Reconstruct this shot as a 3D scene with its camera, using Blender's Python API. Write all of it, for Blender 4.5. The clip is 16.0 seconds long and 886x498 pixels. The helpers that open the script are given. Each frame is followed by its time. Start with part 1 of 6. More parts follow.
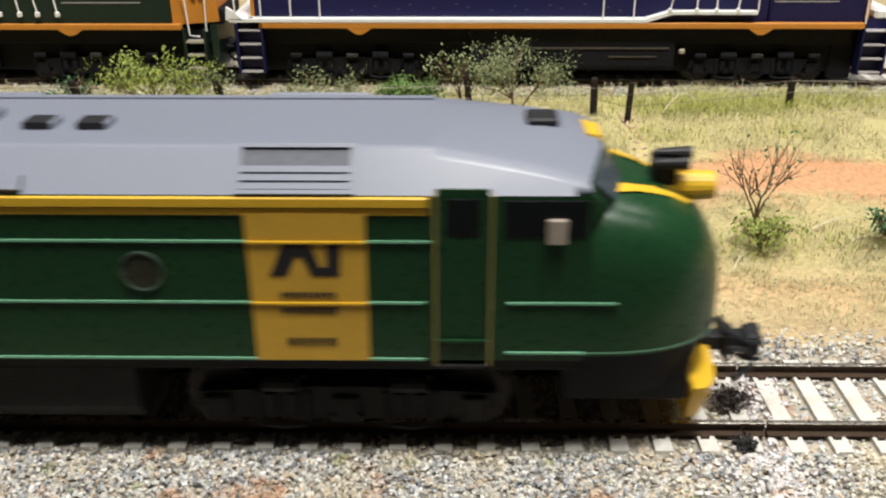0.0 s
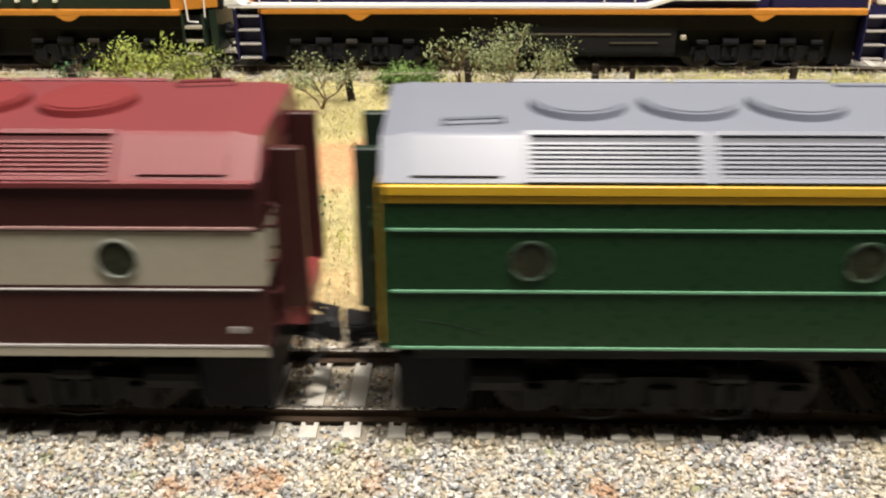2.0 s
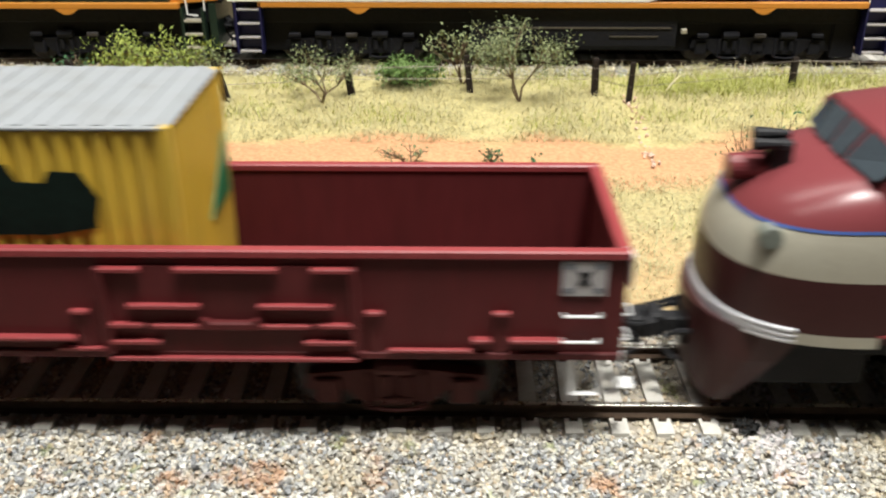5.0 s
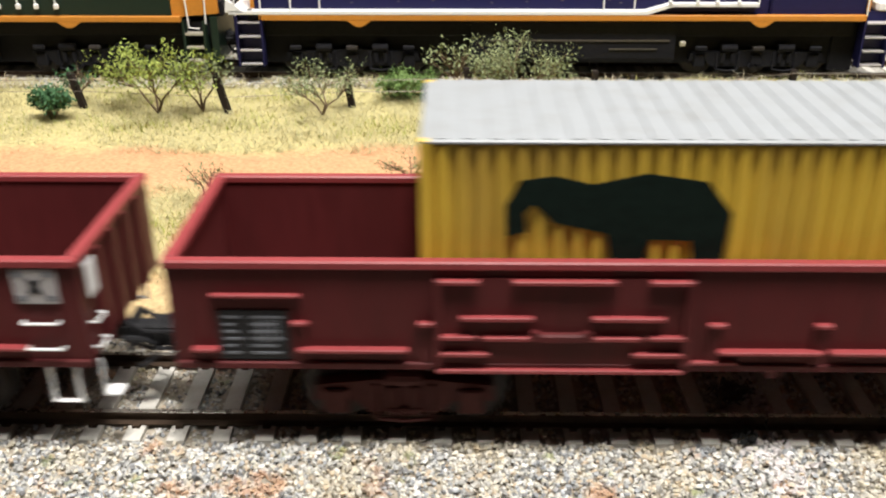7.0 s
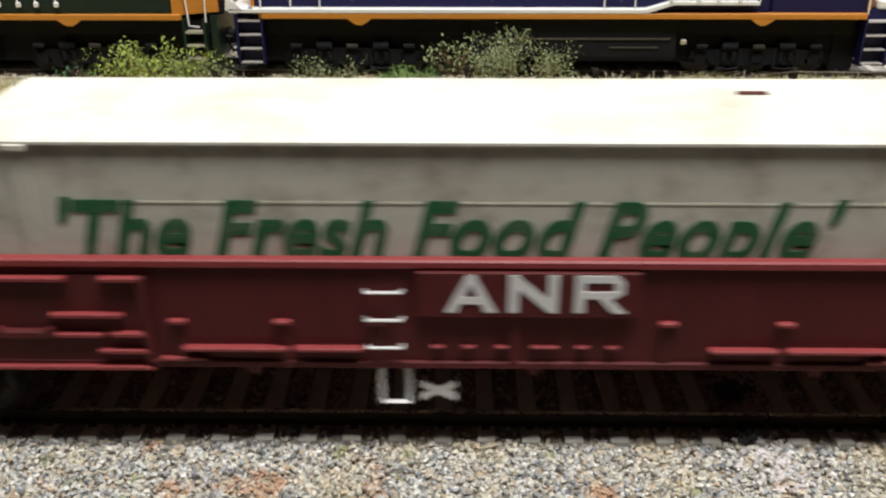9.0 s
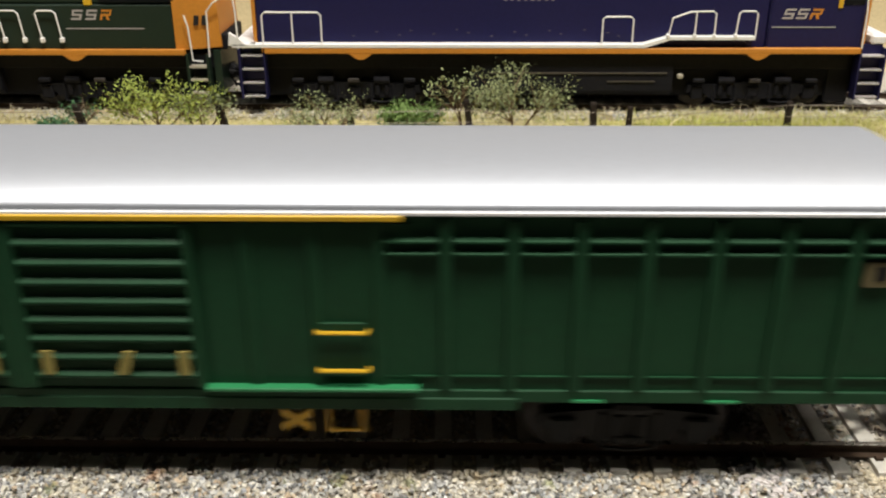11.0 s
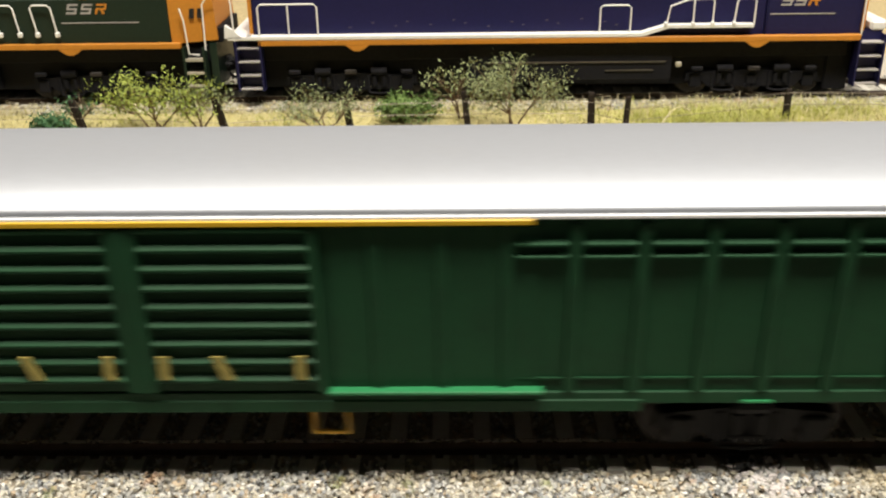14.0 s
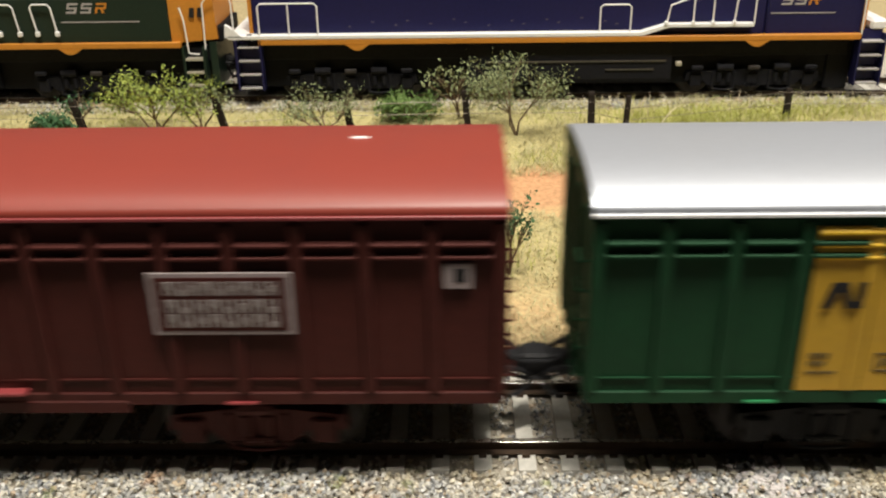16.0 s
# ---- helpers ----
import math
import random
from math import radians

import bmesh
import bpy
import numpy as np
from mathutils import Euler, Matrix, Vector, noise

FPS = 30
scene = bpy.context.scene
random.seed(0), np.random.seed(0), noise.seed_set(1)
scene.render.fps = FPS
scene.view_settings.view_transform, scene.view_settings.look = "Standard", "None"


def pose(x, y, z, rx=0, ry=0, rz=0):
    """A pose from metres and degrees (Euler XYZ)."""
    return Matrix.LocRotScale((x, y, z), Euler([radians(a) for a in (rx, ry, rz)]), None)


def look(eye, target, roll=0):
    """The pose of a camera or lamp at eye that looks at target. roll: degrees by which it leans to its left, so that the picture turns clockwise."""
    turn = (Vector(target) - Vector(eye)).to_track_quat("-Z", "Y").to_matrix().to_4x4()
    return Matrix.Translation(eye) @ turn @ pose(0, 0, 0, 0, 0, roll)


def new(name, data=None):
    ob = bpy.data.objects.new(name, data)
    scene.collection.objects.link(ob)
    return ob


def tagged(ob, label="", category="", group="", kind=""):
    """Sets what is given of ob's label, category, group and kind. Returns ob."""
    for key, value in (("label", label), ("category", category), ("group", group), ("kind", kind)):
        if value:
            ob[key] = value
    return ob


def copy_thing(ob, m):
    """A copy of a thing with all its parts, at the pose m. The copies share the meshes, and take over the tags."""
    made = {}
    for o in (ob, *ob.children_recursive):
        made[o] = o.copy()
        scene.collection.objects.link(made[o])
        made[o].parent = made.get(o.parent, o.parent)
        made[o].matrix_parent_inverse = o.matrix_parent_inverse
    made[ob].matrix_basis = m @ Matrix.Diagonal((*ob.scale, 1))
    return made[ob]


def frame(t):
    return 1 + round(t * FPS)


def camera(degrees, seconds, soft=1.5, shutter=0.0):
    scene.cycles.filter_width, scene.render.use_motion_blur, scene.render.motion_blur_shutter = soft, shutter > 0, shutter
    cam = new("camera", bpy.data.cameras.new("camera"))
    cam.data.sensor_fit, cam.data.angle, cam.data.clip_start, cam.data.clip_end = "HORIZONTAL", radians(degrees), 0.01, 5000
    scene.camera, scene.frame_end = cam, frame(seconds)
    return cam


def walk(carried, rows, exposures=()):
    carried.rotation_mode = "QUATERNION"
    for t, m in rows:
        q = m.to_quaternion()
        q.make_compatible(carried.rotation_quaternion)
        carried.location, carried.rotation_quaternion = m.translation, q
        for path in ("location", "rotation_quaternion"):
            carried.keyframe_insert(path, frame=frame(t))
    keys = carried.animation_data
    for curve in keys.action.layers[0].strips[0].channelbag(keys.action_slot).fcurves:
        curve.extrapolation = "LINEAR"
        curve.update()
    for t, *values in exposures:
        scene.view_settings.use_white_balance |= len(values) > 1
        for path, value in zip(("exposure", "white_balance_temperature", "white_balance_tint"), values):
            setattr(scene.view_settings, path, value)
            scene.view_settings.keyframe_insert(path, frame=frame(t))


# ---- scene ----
cam = camera(50.8, 16.0, soft=2.2, shutter=0.5)
PATH = [
    (0, (0.00008, -0.12744, 0.08637), (-0.00166, -0.01018, 0.03029), -0.12),
    (0.5, (-0.00002, -0.12684, 0.08611), (-0.00170, -0.01000, 0.02916), -0.05),
    (1, (0.00013, -0.12649, 0.08592), (-0.00162, -0.01003, 0.02819), -0.07),
    (1.5, (-0.00003, -0.12630, 0.08585), (-0.00169, -0.00986, 0.02807), -0.05),
    (2, (0.00016, -0.12642, 0.08599), (-0.00160, -0.00994, 0.02828), -0.09),
    (2.5, (0.00008, -0.12696, 0.08604), (-0.00164, -0.01028, 0.02875), -0.06),
    (3, (0.00019, -0.12659, 0.08578), (-0.00156, -0.00995, 0.02839), -0.13),
    (3.5, (0.00005, -0.12652, 0.08586), (-0.00161, -0.00999, 0.02825), -0.05),
    (4, (0.00021, -0.12645, 0.08582), (-0.00156, -0.01003, 0.02800), -0.12),
    (4.5, (0.00003, -0.12634, 0.08594), (-0.00165, -0.01009, 0.02778), -0.05),
    (5, (-0.00000, -0.12615, 0.08574), (-0.00168, -0.01002, 0.02733), -0.06),
    (7.5, (0.00016, -0.12710, 0.08610), (-0.00161, -0.01015, 0.02936), -0.11),
    (8, (0.00012, -0.12701, 0.08613), (-0.00163, -0.01011, 0.02929), -0.08),
    (8.5, (0.00010, -0.12667, 0.08605), (-0.00167, -0.01012, 0.02850), -0.07),
    (9, (0.00018, -0.12676, 0.08591), (-0.00165, -0.00998, 0.02881), -0.11),
    (9.5, (0.00029, -0.12907, 0.08693), (-0.00158, -0.01066, 0.03331), -0.13),
    (10, (0.00028, -0.12881, 0.08667), (-0.00158, -0.01020, 0.03351), -0.14),
    (12.5, (0.00031, -0.12937, 0.08667), (-0.00167, -0.01060, 0.03385), -0.15),
    (13, (0.00035, -0.12887, 0.08671), (-0.00163, -0.01049, 0.03303), -0.26),
    (13.5, (0.00141, -0.12741, 0.08866), (-0.00080, -0.00952, 0.03390), -0.72),
    (14, (0.00134, -0.12759, 0.08883), (-0.00088, -0.00985, 0.03377), -0.81),
    (14.5, (0.00137, -0.12738, 0.08886), (-0.00089, -0.00965, 0.03379), -0.83),
    (15, (0.00113, -0.12747, 0.08854), (-0.00101, -0.00958, 0.03381), -0.81),
    (15.5, (0.00126, -0.12720, 0.08860), (-0.00094, -0.00948, 0.03349), -0.82),
    (16, (0.00137, -0.12742, 0.08893), (-0.00088, -0.00975, 0.03373), -0.82),
]
walk(cam, [(t, look(eye, target, roll)) for t, eye, target, roll in PATH],
     exposures=[(0, -0.2, 6500, 10), (0.5, 0.11, 6800, 11), (1.0, 0.23, 7050, 11), (1.5, 0.27, 7200, 11), (2.0, 0.12, 7050, 12), (2.5, 0.09, 6900, 11), (3.0, 0.02, 6500, 9), (3.5, 0.03, 6450, 8), (5, 0.08, 6450, 8), (7.5, 0.19, 6550, 11),
                (8.0, 0.10, 6500, 10), (8.5, -0.24, 6450, 10), (9.0, -0.36, 6450, 10), (9.5, -0.62, 6500, 10), (10, -0.44, 6600, 10), (12.5, -0.10, 7100, 9), (13, 0.04, 7050, 9), (13.5, 0.08, 7050, 9), (14.0, -0.02, 7200, 9), (14.5, -0.24, 7150, 9), (15, -0.26, 7200, 9), (16, -0.25, 7050, 9)])

# ---- light: a spot-like lamp and two tube lamps above the layout, walls give the fill ----
world = bpy.data.worlds.new("world")
scene.world = world
world.use_nodes = True
world.node_tree.nodes["Background"].inputs["Color"].default_value = (0.9, 0.95, 1.0, 1)
world.node_tree.nodes["Background"].inputs["Strength"].default_value = 0.15


def hall_lamp(x, y, z, long, wide, watts):
    data = bpy.data.lights.new("hall_lamp", "AREA")
    data.shape, data.size, data.size_y, data.energy = "RECTANGLE", long, wide, watts
    data.color = (1.0, 0.975, 0.93)
    lamp = new("hall_lamp", data)
    lamp.matrix_world = Matrix.Translation((x, y, z))
    return lamp


hall_lamp(0.10, -0.155, 0.92, 0.11, 0.11, 11.0)
hall_lamp(0.12, -0.27, 0.95, 1.5, 0.08, 8.0)
hall_lamp(0.15, 0.26, 0.95, 1.3, 0.06, 7.8)

# ---- materials ----
K = 0.001  # the models are drawn in millimetres


def mat(name, base, rough=0.5, metal=0.0, var=0.12, grain=900, stain=None, stain_amount=0.0, stain_scale=70, bump=0.15, spec=0.5, streak=False, rvar=0.12):
    m = bpy.data.materials.new(name)
    m.use_nodes = True
    n, l = m.node_tree.nodes, m.node_tree.links
    b = n["Principled BSDF"]
    b.inputs["Roughness"].default_value, b.inputs["Metallic"].default_value = rough, metal
    b.inputs["Specular IOR Level"].default_value = spec
    tc = n.new("ShaderNodeTexCoord")
    mp = n.new("ShaderNodeMapping")
    l.new(tc.outputs["Object"], mp.inputs["Vector"])
    if streak:
        mp.inputs["Scale"].default_value = (1, 1, 0.15)
    fine = n.new("ShaderNodeTexNoise")
    fine.inputs["Scale"].default_value, fine.inputs["Detail"].default_value = grain, 4
    l.new(mp.outputs["Vector"], fine.inputs["Vector"])
    mix = n.new("ShaderNodeMix")
    mix.data_type = "RGBA"
    mix.inputs[6].default_value = (*[max(0, c * (1 - var * 1.6)) for c in base], 1)
    mix.inputs[7].default_value = (*[min(1, c * (1 + var * 1.6)) for c in base], 1)
    l.new(fine.outputs["Fac"], mix.inputs[0])
    out = mix.outputs[2]
    if stain:
        big = n.new("ShaderNodeTexNoise")
        big.inputs["Scale"].default_value, big.inputs["Detail"].default_value, big.inputs["Roughness"].default_value = stain_scale, 6, 0.65
        l.new(mp.outputs["Vector"], big.inputs["Vector"])
        ramp = n.new("ShaderNodeValToRGB")
        ramp.color_ramp.elements[0].position, ramp.color_ramp.elements[1].position = 0.48, 0.75
        ramp.color_ramp.elements[1].color = (stain_amount,) * 3 + (1,)
        l.new(big.outputs["Fac"], ramp.inputs["Fac"])
        mix2 = n.new("ShaderNodeMix")
        mix2.data_type = "RGBA"
        mix2.inputs[7].default_value = (*stain, 1)
        l.new(ramp.outputs["Color"], mix2.inputs[0])
        l.new(out, mix2.inputs[6])
        out = mix2.outputs[2]
    l.new(out, b.inputs["Base Color"])
    rr = n.new("ShaderNodeMapRange")
    rr.inputs["To Min"].default_value, rr.inputs["To Max"].default_value = max(0.03, rough - rvar), min(1, rough + rvar)
    l.new(fine.outputs["Fac"], rr.inputs["Value"])
    l.new(rr.outputs["Result"], b.inputs["Roughness"])
    if bump:
        bp = n.new("ShaderNodeBump")
        bp.inputs["Strength"].default_value, bp.inputs["Distance"].default_value = bump, 0.0002
        l.new(fine.outputs["Fac"], bp.inputs["Height"])
        l.new(bp.outputs["Normal"], b.inputs["Normal"])
    return m


def pebble_mat(name, colours, island):
    """Stones of several colours, picked stone by stone, with a little dust that drifts over the bed."""
    m = bpy.data.materials.new(name)
    m.use_nodes = True
    n, l = m.node_tree.nodes, m.node_tree.links
    b = n["Principled BSDF"]
    b.inputs["Roughness"].default_value = 0.85
    if island:
        src = n.new("ShaderNodeNewGeometry").outputs["Random Per Island"]
    else:
        src = n.new("ShaderNodeObjectInfo").outputs["Random"]
    ramp = n.new("ShaderNodeValToRGB")
    ramp.color_ramp.interpolation = "CONSTANT"
    while len(ramp.color_ramp.elements) < len(colours):
        ramp.color_ramp.elements.new(0.5)
    for i, c in enumerate(colours):
        ramp.color_ramp.elements[i].position, ramp.color_ramp.elements[i].color = i / len(colours), (*c, 1)
    l.new(src, ramp.inputs["Fac"])
    geo = n.new("ShaderNodeNewGeometry")
    noise_a = n.new("ShaderNodeTexNoise")
    noise_a.inputs["Scale"].default_value, noise_a.inputs["Detail"].default_value = 42, 4
    l.new(geo.outputs["Position"], noise_a.inputs["Vector"])
    r2 = n.new("ShaderNodeValToRGB")
    r2.color_ramp.elements[0].position, r2.color_ramp.elements[1].position = 0.50, 0.66
    r2.color_ramp.elements[1].color = (0.6, 0.6, 0.6, 1)
    l.new(noise_a.outputs["Fac"], r2.inputs["Fac"])
    mix = n.new("ShaderNodeMix")
    mix.data_type = "RGBA"
    mix.inputs[7].default_value = (0.72, 0.60, 0.38, 1)
    l.new(r2.outputs["Color"], mix.inputs[0])
    l.new(ramp.outputs["Color"], mix.inputs[6])
    noise_b = n.new("ShaderNodeTexNoise")
    noise_b.inputs["Scale"].default_value = 2500
    l.new(geo.outputs["Position"], noise_b.inputs["Vector"])
    mul = n.new("ShaderNodeMix")
    mul.data_type, mul.blend_type = "RGBA", "MULTIPLY"
    mul.inputs[0].default_value = 0.35
    dusted = mix.outputs[2]
    for scale, low, high, tint in ((105, 0.60, 0.68, (0.62, 0.33, 0.16, 1)), (160, 0.66, 0.72, (0.36, 0.40, 0.16, 1))):
        patch = n.new("ShaderNodeTexNoise")
        patch.inputs["Scale"].default_value, patch.inputs["Detail"].default_value = scale, 3
        l.new(geo.outputs["Position"], patch.inputs["Vector"])
        span = n.new("ShaderNodeMapRange")
        span.inputs["From Min"].default_value, span.inputs["From Max"].default_value, span.inputs["To Max"].default_value = low, high, 0.65
        l.new(patch.outputs["Fac"], span.inputs["Value"])
        over = n.new("ShaderNodeMix")
        over.data_type = "RGBA"
        over.inputs[7].default_value = tint
        l.new(span.outputs["Result"], over.inputs[0])
        l.new(dusted, over.inputs[6])
        dusted = over.outputs[2]
    l.new(dusted, mul.inputs[6])
    l.new(noise_b.outputs["Fac"], mul.inputs[7])
    l.new(mul.outputs[2], b.inputs["Base Color"])
    return m


STONES = [(0.74, 0.71, 0.64), (0.49, 0.49, 0.47), (0.82, 0.78, 0.67), (0.31, 0.32, 0.33), (0.62, 0.50, 0.37), (0.90, 0.89, 0.86), (0.46, 0.48, 0.50), (0.64, 0.59, 0.48), (0.22, 0.22, 0.22), (0.68, 0.67, 0.63), (0.56, 0.56, 0.54)]
M_stone_bed = pebble_mat("ballast_stones", STONES, True)
M_stone = pebble_mat("ballast_stone", STONES, False)
M_green = mat("green_paint", (0.010, 0.043, 0.0155), 0.30, var=0.08, stain=(0.008, 0.034, 0.016), stain_amount=0.3, spec=0.35)
M_vangreen = mat("dark_green_paint", (0.011, 0.056, 0.024), 0.55, var=0.12, stain=(0.010, 0.028, 0.015), stain_amount=0.5, spec=0.2)
# Paler than the body green: light caught by the raised beading, as colour.
M_lightgreen = mat("beading_highlight_green", (0.15, 0.35, 0.22), 0.36)
M_yellow = mat("yellow_paint", (0.66, 0.40, 0.025), 0.4, var=0.08)
M_panel = mat("ochre_yellow_panel_paint", (0.58, 0.34, 0.035), 0.48, var=0.08, stain=(0.4, 0.24, 0.05), stain_amount=0.4)
M_grey = mat("grey_roof_paint", (0.18, 0.195, 0.24), 0.33, var=0.02, stain=(0.145, 0.155, 0.19), stain_amount=0.25, stain_scale=30, spec=0.30, bump=0, rvar=0.02)
M_silver = mat("silver_roof_paint", (0.60, 0.63, 0.70), 0.46, metal=0.8, var=0.03, stain=(0.63, 0.63, 0.66), stain_amount=0.3, stain_scale=25, bump=0, rvar=0.02)
M_redroof = mat("red_roof_paint", (0.180, 0.041, 0.046), 0.29, var=0.02, stain=(0.15, 0.035, 0.037), stain_amount=0.35, stain_scale=30, spec=0.32, bump=0, rvar=0.02)
M_maroon = mat("maroon_paint", (0.048, 0.0145, 0.014), 0.4, var=0.12, spec=0.3)
M_cream = mat("cream_paint", (0.40, 0.375, 0.30), 0.42, var=0.06, stain=(0.31, 0.27, 0.20), stain_amount=0.4, spec=0.35)
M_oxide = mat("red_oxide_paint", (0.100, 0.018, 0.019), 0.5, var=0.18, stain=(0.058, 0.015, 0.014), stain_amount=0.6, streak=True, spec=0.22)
# Lighter oxide: a painted highlight on door bars; also rails, ledges and trim.
M_oxrim = mat("highlight_and_trim_oxide", (0.26, 0.042, 0.045), 0.42, var=0.14)
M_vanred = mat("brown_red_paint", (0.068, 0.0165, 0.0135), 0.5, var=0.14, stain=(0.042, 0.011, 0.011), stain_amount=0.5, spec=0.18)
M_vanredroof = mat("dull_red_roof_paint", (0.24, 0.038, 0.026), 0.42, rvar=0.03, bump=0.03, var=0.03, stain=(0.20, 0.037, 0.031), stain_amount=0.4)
M_black = mat("black_plastic", (0.018, 0.018, 0.02), 0.55, var=0.2, spec=0.25)
M_under = mat("sooty_underframe", (0.0135, 0.0135, 0.0145), 0.65, var=0.3, stain=(0.034, 0.031, 0.028), stain_amount=0.4, spec=0.2)
M_brownbogie = mat("rusty_bogie_paint", (0.085, 0.028, 0.026), 0.65, var=0.2, spec=0.12)
M_steel = mat("wheel_steel", (0.13, 0.12, 0.115), 0.45, metal=0.7, var=0.2)
M_white = mat("white_paint", (0.80, 0.80, 0.80), 0.45, var=0.04)
M_lettering = mat("grey_white_lettering", (0.42, 0.40, 0.40), 0.5, var=0.1)
M_blue = mat("blue_lining", (0.055, 0.10, 0.30), 0.4)
M_pinkline = mat("dull_pink_lining", (0.40, 0.24, 0.23), 0.45)
M_glass = mat("dark_cab_glass", (0.007, 0.008, 0.009), 0.08, var=0.05, bump=0, spec=0.25)
M_reefer = mat("white_container_paint", (0.70, 0.69, 0.61), 0.5, var=0.05, grain=500, stain=(0.40, 0.35, 0.26), stain_amount=0.6, stain_scale=60, streak=True, spec=0.3)
# Side white is duller than the roof's: shade put into it, plus stains.
M_reeferside = mat("shade_dulled_stained_white", (0.55, 0.53, 0.45), 0.55, var=0.06, grain=500, stain=(0.24, 0.20, 0.15), stain_amount=0.75, stain_scale=130, spec=0.25)
M_lock = mat("dull_yellow_bar_paint", (0.30, 0.25, 0.07), 0.55, var=0.2)
M_board = mat("grey_pink_board_paint", (0.33, 0.27, 0.27), 0.6, var=0.15)
M_name = mat("greyed_name_paint", (0.29, 0.25, 0.24), 0.6, var=0.25)
M_placard = mat("faded_ochre_placard", (0.15, 0.125, 0.06), 0.6, var=0.2)
M_corr = mat("yellow_container_paint", (0.68, 0.45, 0.05), 0.5, var=0.1, stain=(0.30, 0.18, 0.05), stain_amount=0.7, streak=True)
M_tin = mat("pale_tin_roof", (0.29, 0.305, 0.32), 0.45, var=0.08, stain=(0.22, 0.22, 0.21), stain_amount=0.5, stain_scale=160)
M_script = mat("leaf_green_lettering", (0.012, 0.105, 0.038), 0.6, var=0.3, grain=1500, stain=(0.20, 0.20, 0.13), stain_amount=0.55, stain_scale=260)
M_darkpic = mat("dark_green_emblem_paint", (0.006, 0.013, 0.010), 0.6, var=0.4, spec=0.12)
M_navy = mat("navy_paint", (0.013, 0.013, 0.062), 0.36, var=0.12, spec=0.22)
M_blackgreen = mat("blackish_green_paint", (0.013, 0.026, 0.018), 0.4, var=0.12, spec=0.25)
M_orange = mat("orange_paint", (0.55, 0.22, 0.03), 0.42, var=0.1)
M_railside = mat("rusty_rail_side", (0.055, 0.036, 0.024), 0.8, var=0.25, spec=0.15)
M_railtop = mat("polished_rail_head", (0.62, 0.58, 0.52), 0.28, metal=0.9, var=0.1)
M_sleeper = mat("concrete_sleeper", (0.55, 0.53, 0.48), 0.8, var=0.14, stain=(0.36, 0.30, 0.22), stain_amount=0.6, stain_scale=200)
M_post = mat("weathered_dark_timber", (0.022, 0.016, 0.013), 0.8, var=0.35, streak=True, spec=0.2)
# Olive light seen through the porthole, put into an opaque pane's colour.
M_portpane = mat("seen_through_olive_pane", (0.030, 0.032, 0.020), 0.25, var=0.3, spec=0.3)
M_ring = mat("bright_ring_metal", (0.30, 0.33, 0.29), 0.35, metal=0.5, var=0.1)
# Darker copy of the underframe black: shade under the bodies put into colour.
M_gear = mat("shaded_gear_black", (0.012, 0.012, 0.015), 0.6, var=0.3, spec=0.1)
# Blue-grey holds the pale reflection and the light through the glass.
M_pane = mat("pale_reflection_windscreen", (0.06, 0.075, 0.088), 0.12, var=0.15, bump=0, spec=0.5)
M_railgreen = mat("leaf_green_rail_paint", (0.02, 0.20, 0.075), 0.4, var=0.1)
M_faded = mat("faded_dark_print", (0.13, 0.09, 0.035), 0.6, var=0.3)
M_databar = mat("worn_grey_print", (0.15, 0.16, 0.18), 0.6, var=0.3)
M_dimring = mat("dull_green_ring", (0.055, 0.085, 0.06), 0.3, metal=0.4, var=0.1)
M_backing = mat("dusky_grille_backing", (0.11, 0.115, 0.135), 0.6, var=0.2, spec=0.2)
M_redbacking = mat("dusky_red_grille_backing", (0.085, 0.020, 0.023), 0.6, var=0.2, spec=0.2)
M_chrome = mat("bright_trim_metal", (0.75, 0.75, 0.78), 0.35, metal=0.4, var=0.05)
M_shade = mat("tan_sunshade_cloth", (0.34, 0.29, 0.23), 0.7)
M_wire = mat("fence_wire", (0.20, 0.17, 0.14), 0.5, metal=0.5)
M_twig = mat("dry_twig", (0.13, 0.085, 0.05), 0.85, var=0.3)
M_fanred = mat("deep_red_fan_paint", (0.18, 0.026, 0.028), 0.45, var=0.08)
M_wheel = mat("dull_wheel_steel", (0.045, 0.04, 0.038), 0.55, metal=0.3, var=0.25, spec=0.2)
M_room = mat("painted_plaster", (0.30, 0.295, 0.29), 0.85, grain=60, var=0.05)


def leaf_mat(name, a, b_, rough=0.75):
    m = bpy.data.materials.new(name)
    m.use_nodes = True
    n, l = m.node_tree.nodes, m.node_tree.links
    g = n.new("ShaderNodeNewGeometry")
    r = n.new("ShaderNodeValToRGB")
    r.color_ramp.elements[0].color, r.color_ramp.elements[1].color = (*a, 1), (*b_, 1)
    l.new(g.outputs["Random Per Island"], r.inputs["Fac"])
    l.new(r.outputs["Color"], n["Principled BSDF"].inputs["Base Color"])
    n["Principled BSDF"].inputs["Roughness"].default_value = rough
    return m


M_leaf_lime = leaf_mat("lime_leaves", (0.13, 0.18, 0.03), (0.34, 0.40, 0.08))
M_leaf_olive = leaf_mat("olive_leaves", (0.11, 0.14, 0.06), (0.29, 0.33, 0.16))
M_leaf_green = leaf_mat("green_leaves", (0.06, 0.12, 0.025), (0.17, 0.27, 0.07))
M_leaf_dark = leaf_mat("dark_green_leaves", (0.02, 0.075, 0.028), (0.06, 0.16, 0.06))
M_straw = leaf_mat("straw_grass", (0.38, 0.345, 0.17), (0.50, 0.455, 0.25))
M_greengrass = leaf_mat("yellow_green_grass", (0.24, 0.27, 0.05), (0.48, 0.48, 0.12))


